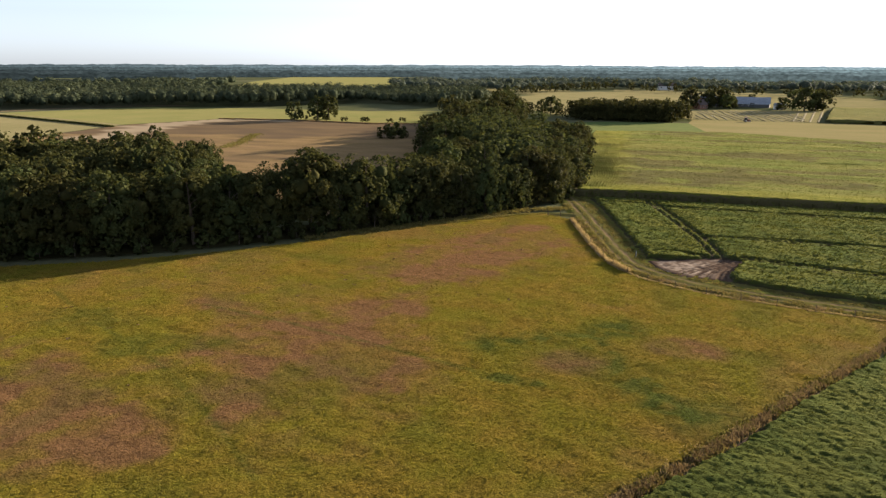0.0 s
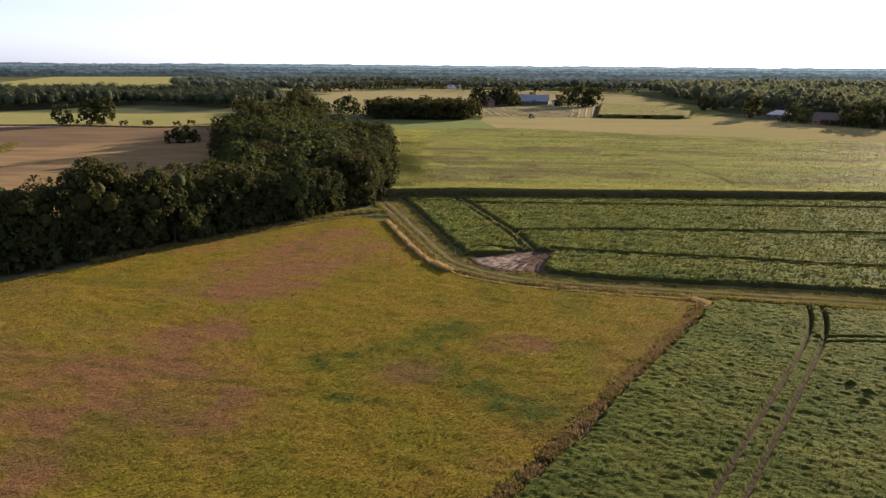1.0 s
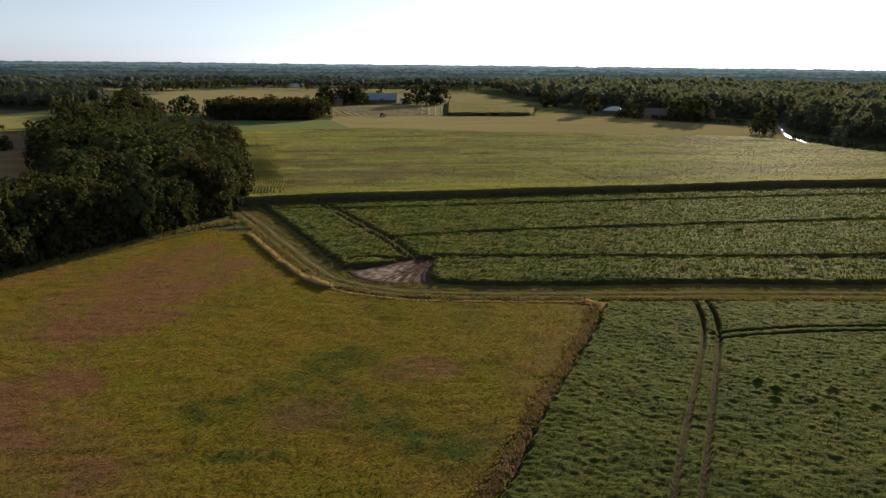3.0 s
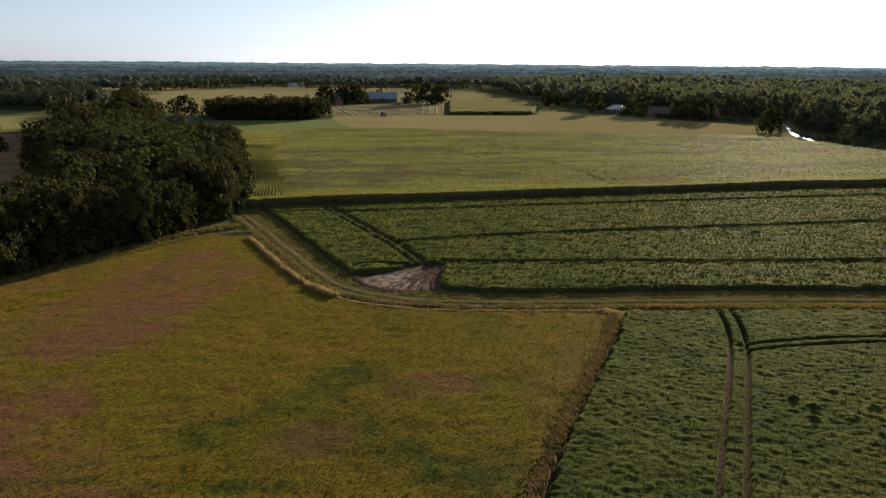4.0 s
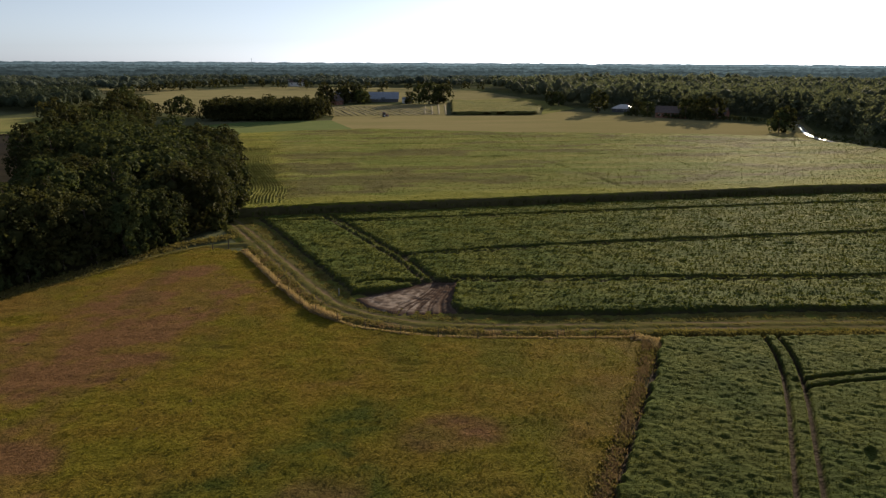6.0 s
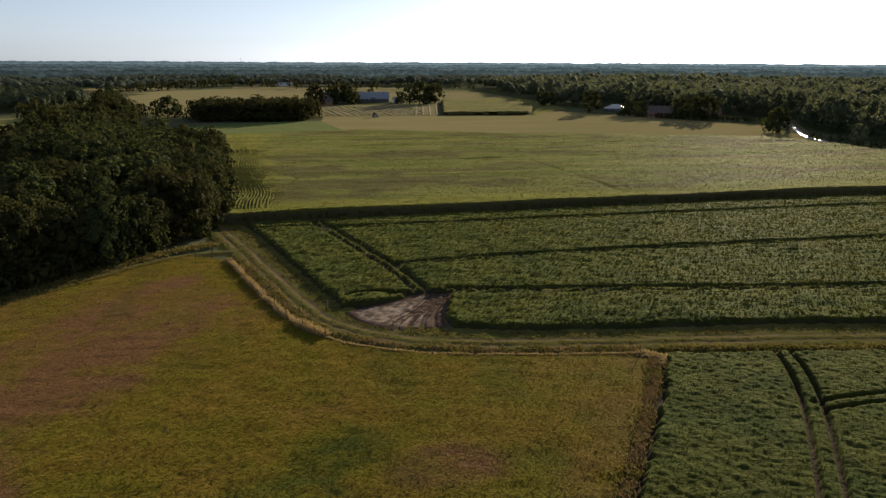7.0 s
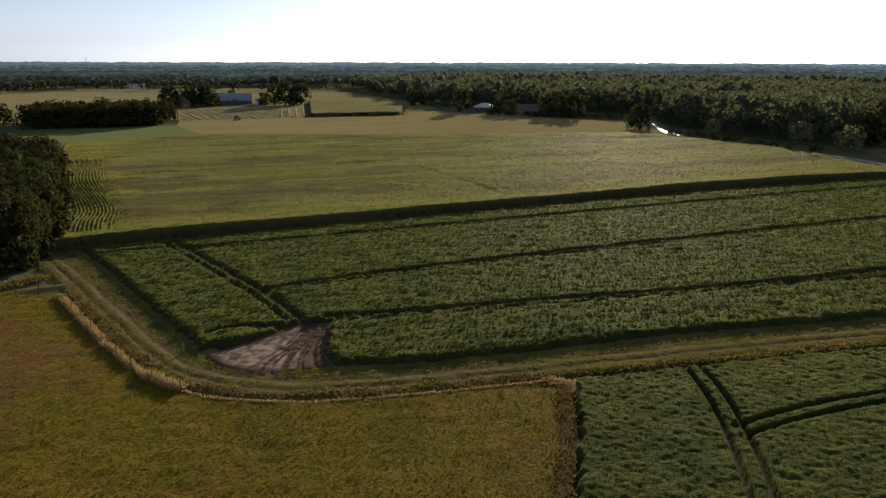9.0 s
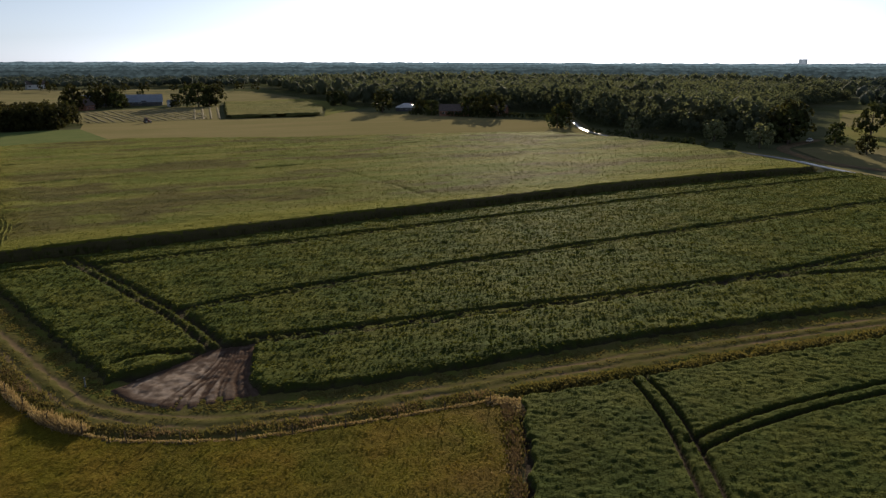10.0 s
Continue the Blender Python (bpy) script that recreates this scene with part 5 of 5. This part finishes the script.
def gable_house(name, x, y, turn, w, d, eave, ridge, wall, roof, label, windows, doors, over=0.4, chimney=True, category="house", hip=0.0):
    """w along the ridge, d across it."""
    h = new(name)
    bm = bmesh.new()
    a = [bm.verts.new(p) for p in ((-w / 2, -d / 2, -0.3), (w / 2, -d / 2, -0.3), (w / 2, d / 2, -0.3), (-w / 2, d / 2, -0.3), (-w / 2, -d / 2, eave), (w / 2, -d / 2, eave), (w / 2, d / 2, eave), (-w / 2, d / 2, eave), (-w / 2 + hip, 0, ridge), (w / 2 - hip, 0, ridge))]
    for q in ((0, 1, 5, 4), (2, 3, 7, 6), (1, 2, 6, 9, 5), (3, 0, 4, 8, 7)):
        bm.faces.new([a[i] for i in q])
    part("wall", bm, wall, h)
    k = (ridge - eave) / (d / 2)
    for s in (-1, 1):
        bm = bmesh.new()
        e, z0 = d / 2 + over, eave - over * k + 0.06
        lo = [(-w / 2 - over, s * e, z0), (w / 2 + over, s * e, z0), (w / 2 + over - hip, 0, ridge + 0.06), (-w / 2 - over + hip, 0, ridge + 0.06)]
        vs = [bm.verts.new(p) for p in lo] + [bm.verts.new((p[0], p[1], p[2] + 0.18)) for p in lo]
        for q in ((0, 1, 2, 3), (4, 5, 6, 7), (0, 1, 5, 4), (1, 2, 6, 5), (2, 3, 7, 6), (3, 0, 4, 7)):
            bm.faces.new([vs[i] for i in q])
        bmesh.ops.recalc_face_normals(bm, faces=bm.faces[:])
        rf = part("roof", bm, roof, h)
        if chimney and s == 1:
            c = box_bm(w * 0.2, 0.2, ridge - 0.6, w * 0.2 + 0.7, 0.9, ridge + 0.9)
            part("chimney", c, P_brick, rf)
    for s in (-1, 1) if hip else ():
        bm = bmesh.new()
        x0, z0 = s * (w / 2 + over), eave - over * k + 0.06
        lo = [(x0, -d / 2 - over, z0), (x0, d / 2 + over, z0), (x0 - s * hip, 0, ridge + 0.06)]
        vs = [bm.verts.new(p) for p in lo] + [bm.verts.new((p[0], p[1], p[2] + 0.18)) for p in lo]
        for q in ((0, 1, 2), (3, 4, 5), (0, 1, 4, 3), (1, 2, 5, 4), (2, 0, 3, 5)):
            bm.faces.new([vs[i] for i in q])
        bmesh.ops.recalc_face_normals(bm, faces=bm.faces[:])
        part("roof_hip", bm, roof, h)
    for px, s, z, ww, hh in windows:
        yy = s * d / 2
        wdw = part("window", box_bm(px - ww / 2, yy - 0.06, z, px + ww / 2, yy + 0.06, z + hh, None, 0.02), P_white, h)
        part("pane", box_bm(px - ww / 2 + 0.1, yy - 0.08, z + 0.1, px + ww / 2 - 0.1, yy + 0.08, z + hh - 0.1), P_dark, wdw)
    for px, s, ww, hh in doors:
        yy = s * d / 2
        part("door", box_bm(px - ww / 2, yy - 0.05, 0, px + ww / 2, yy + 0.05, hh, None, 0.02), P_dark, h)
    h.matrix_world = pose(x, y, 0, 0, 0, turn)
    return tagged(h, label, category)


row = [(-20 + 4.6 * k, -1, 1.5, 2.2, 0.9) for k in range(8)]
gable_house("barn", 14, 629, -4, 56, 20, 2.6, 7.6, P_wall, P_roof, "long low barn with a grey-blue sheet roof", row, [(-2, -1, 4, 3.6), (15, -1, 3.6, 3.6)], chimney=False, category="barn")
gable_house("farmhouse", -11, 584, 60, 11, 8, 3.2, 7.0, P_brick, P_tile, "brick farmhouse with a dark tiled roof among trees", [(-3, -1, 1, 1.2, 1.3), (0.2, -1, 1, 1.2, 1.3), (3, -1, 1, 1.2, 1.3), (-3, 1, 1, 1.2, 1.3), (3, 1, 1, 1.2, 1.3)], [(4.6, -1, 1, 2.1)])
gable_house("shed", 48, 604, 10, 8, 6, 2.8, 4.4, P_white, P_roof, "small pale shed beside the barn", [(2, -1, 1.2, 1, 0.8)], [(-2, -1, 2, 2.2)], chimney=False, category="shed")
gable_house("house", 189, 489, -25, 14, 9, 2.3, 4.8, P_wall, P_glint, "low bungalow with its roof's sun glint coloured in white", [(-3.5, -1, 1, 1.4, 1.2), (0.5, -1, 1, 1.4, 1.2), (3.6, -1, 1, 1.8, 1.2)], [(-1.4, -1, 1, 2.1)], hip=5.5)
gable_house("house", 201, 438, -30, 19, 10, 3.0, 6.6, P_brick, P_tile, "long low brick house with a dark roof", [(-7, -1, 1, 1.4, 1.2), (-3.4, -1, 1, 1.4, 1.2), (0.6, -1, 1, 1.4, 1.2), (4.2, -1, 1, 1.4, 1.2), (7.4, -1, 1, 1.4, 1.2)], [(2.4, -1, 1, 2.1)])
gable_house("house", 226, 428, -45, 12, 8.5, 3.0, 6.4, P_brick, P_tile, "brick house partly hidden by garden trees", [(-3.5, -1, 1, 1.4, 1.2), (3, -1, 1, 1.4, 1.2)], [(0, -1, 1, 2.1)])
gable_house("house", -70, 1010, 15, 22, 12, 5.0, 9, P_white, P_tile, "distant white farm building among trees", [(-8, -1, 2, 2, 2), (0, -1, 2, 2, 2), (8, -1, 2, 2, 2)], [(4, -1, 3, 3)])


def wheel_part(x, y, r, w, parent):
    bm = cone_bm((x, y - w / 2, r), (x, y + w / 2, r), r, r, 16)
    bmesh.ops.bevel(bm, geom=[e for e in bm.edges if len(e.link_faces) == 2 and e.calc_face_angle() > 1], offset=r * 0.12, segments=1, affect="EDGES")
    wheel = part("wheel", bm, P_rubber, parent)
    part("rim", cone_bm((x, y - w / 2 - 0.02, r), (x, y + w / 2 + 0.02, r), r * 0.55, r * 0.55, 12), P_white, wheel)


def tractor(x, y, turn):
    t = new("tractor")
    part("bonnet", box_bm(0.1, -0.45, 0.8, 2.0, 0.45, 1.6, None, 0.12), P_red, t)
    part("cab", box_bm(-1.3, -0.75, 0.9, 0.15, 0.75, 2.6, None, 0.12), P_dark, t, "dark glazed cab")
    part("cab_roof", box_bm(-1.4, -0.82, 2.604, 0.25, 0.82, 2.75, None, 0.05), P_red, t)
    part("exhaust", cone_bm((0.9, 0.3, 1.604), (0.9, 0.3, 2.6), 0.06, 0.05), P_rubber, t)
    for a, b, r, w in ((-0.8, -0.95, 0.85, 0.45), (-0.8, 0.95, 0.85, 0.45), (1.5, -0.85, 0.6, 0.35), (1.5, 0.85, 0.6, 0.35)):
        wheel_part(a, b, r, w, t)
    t.matrix_world = pose(x, y, -0.04, 0, 0, turn)
    tagged(t, "dark red tractor parked on the stubble field", "tractor")


def car(x, y, turn, mat, label):
    c = new("car")
    part("body", box_bm(-2.15, -0.88, 0.35, 2.15, 0.88, 0.95, None, 0.14), mat, c)
    bm = box_bm(-1.5, -0.8, 0.954, 1.0, 0.8, 1.5)
    for q in bm.verts:
        if q.co.z > 1.2:
            q.co.x *= 0.72
            q.co.y *= 0.85
    part("cabin", bm, P_dark, c, "dark glazed cabin")
    part("roof", box_bm(-1.05, -0.66, 1.504, 0.7, 0.66, 1.56, None, 0.02), mat, c)
    for a in (-1.35, 1.35):
        for b in (-0.8, 0.8):
            wheel_part(a, b, 0.33, 0.22, c)
    c.matrix_world = pose(x, y, 0.05, 0, 0, turn)
    tagged(c, label, "car")


tractor(21.5, 455, 20)
car(272, 240.5, 20, P_white, "small white car parked on the sandy lane")
car(194, 497, 30, P_white, "white car parked beside the bungalow")

# ---- far distance ----
def ridge(name, radius, base, high, seed, mat, label, broken=0.0):
    a = np.linspace(0, 2 * np.pi, 4200)
    x, y = radius * np.cos(a), radius * np.sin(a)
    z = base - 4 + high * (0.5 * vnoise(a * 200, a * 0, 17, seed) + 0.45 * vnoise(a * 200, a * 0, 3.1, seed + 1) + 0.5 * vnoise(a * 200, a * 0, 0.9, seed + 2) + 0.25 * vnoise(a * 200, a * 0, 0.4, seed + 4) - 0.2)
    if broken:
        deg = np.degrees(a)
        gap = np.maximum(1 - smooth01(vnoise(a * 200, a * 0, 6, seed + 3), broken - 0.06, broken + 0.02), (deg > 112) * (deg < 131))
        z = z * (1 - gap) - 0.6 * gap
    v = np.vstack([np.c_[x, y, np.full(4200, -0.7)], np.c_[x * 1.01, y * 1.01, z]])
    i = np.arange(4199)
    f = np.stack([i + 1, i, i + 4200, i + 4201], -1)
    tagged(np_mesh(name, v, f, mat), label, "backdrop", kind="structure")


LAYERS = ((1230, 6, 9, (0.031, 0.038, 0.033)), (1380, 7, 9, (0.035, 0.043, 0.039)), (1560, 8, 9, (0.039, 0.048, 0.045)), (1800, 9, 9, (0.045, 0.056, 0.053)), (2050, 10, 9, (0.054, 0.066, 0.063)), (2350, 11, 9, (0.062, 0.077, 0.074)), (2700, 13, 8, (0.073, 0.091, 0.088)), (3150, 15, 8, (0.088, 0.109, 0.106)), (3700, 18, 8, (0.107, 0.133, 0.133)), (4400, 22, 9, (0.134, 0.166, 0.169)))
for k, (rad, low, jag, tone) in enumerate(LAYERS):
    # Belt tones hold the haze, alternately darker so tree lines part.
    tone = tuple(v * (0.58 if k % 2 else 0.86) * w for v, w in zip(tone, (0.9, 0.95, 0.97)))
    ridge("backdrop", rad, low, jag, 301 + 5 * k, haze_glow("hazy_woods", tone), "hazy blue-green belt of far woods" if k < 7 else "pale blue wooded country on the skyline", 0.36 if k < 3 else 0.0)


def tower(x, y):
    t = new("tower_block")
    # Walls and roof glow with haze in their colour, taking no sunlight.
    part("wall", box_bm(-20, -9, -0.5, 20, 9, 42, None, 0.3), haze_glow("hazy_concrete", (0.125, 0.135, 0.14)), t)
    part("roof", box_bm(-21, -10, 42.004, 21, 10, 45, None, 0.3), haze_glow("hazy_roof", (0.11, 0.12, 0.125)), t)
    t.matrix_world = pose(x, y, 0, 0, 0, -50)
    tagged(t, "far concrete tower block above the skyline", "tower block")


tower(3156, 2499)


def mast(x, y):
    m = new("radio_mast")
    # The steel glows in a haze colour as well.
    grey = haze_glow("hazy_steel", (0.12, 0.145, 0.155))
    part("pole", cone_bm((0, 0, -0.5), (0, 0, 46), 1.6, 0.7, 8), grey, m)
    part("antenna", cone_bm((0, 0, 40), (0, 0, 44), 2.2, 2.2, 8), grey, m)
    m.matrix_world = pose(x, y, 0)
    tagged(m, "thin grey radio mast far off on the skyline", "mast")


mast(-548, 4276)
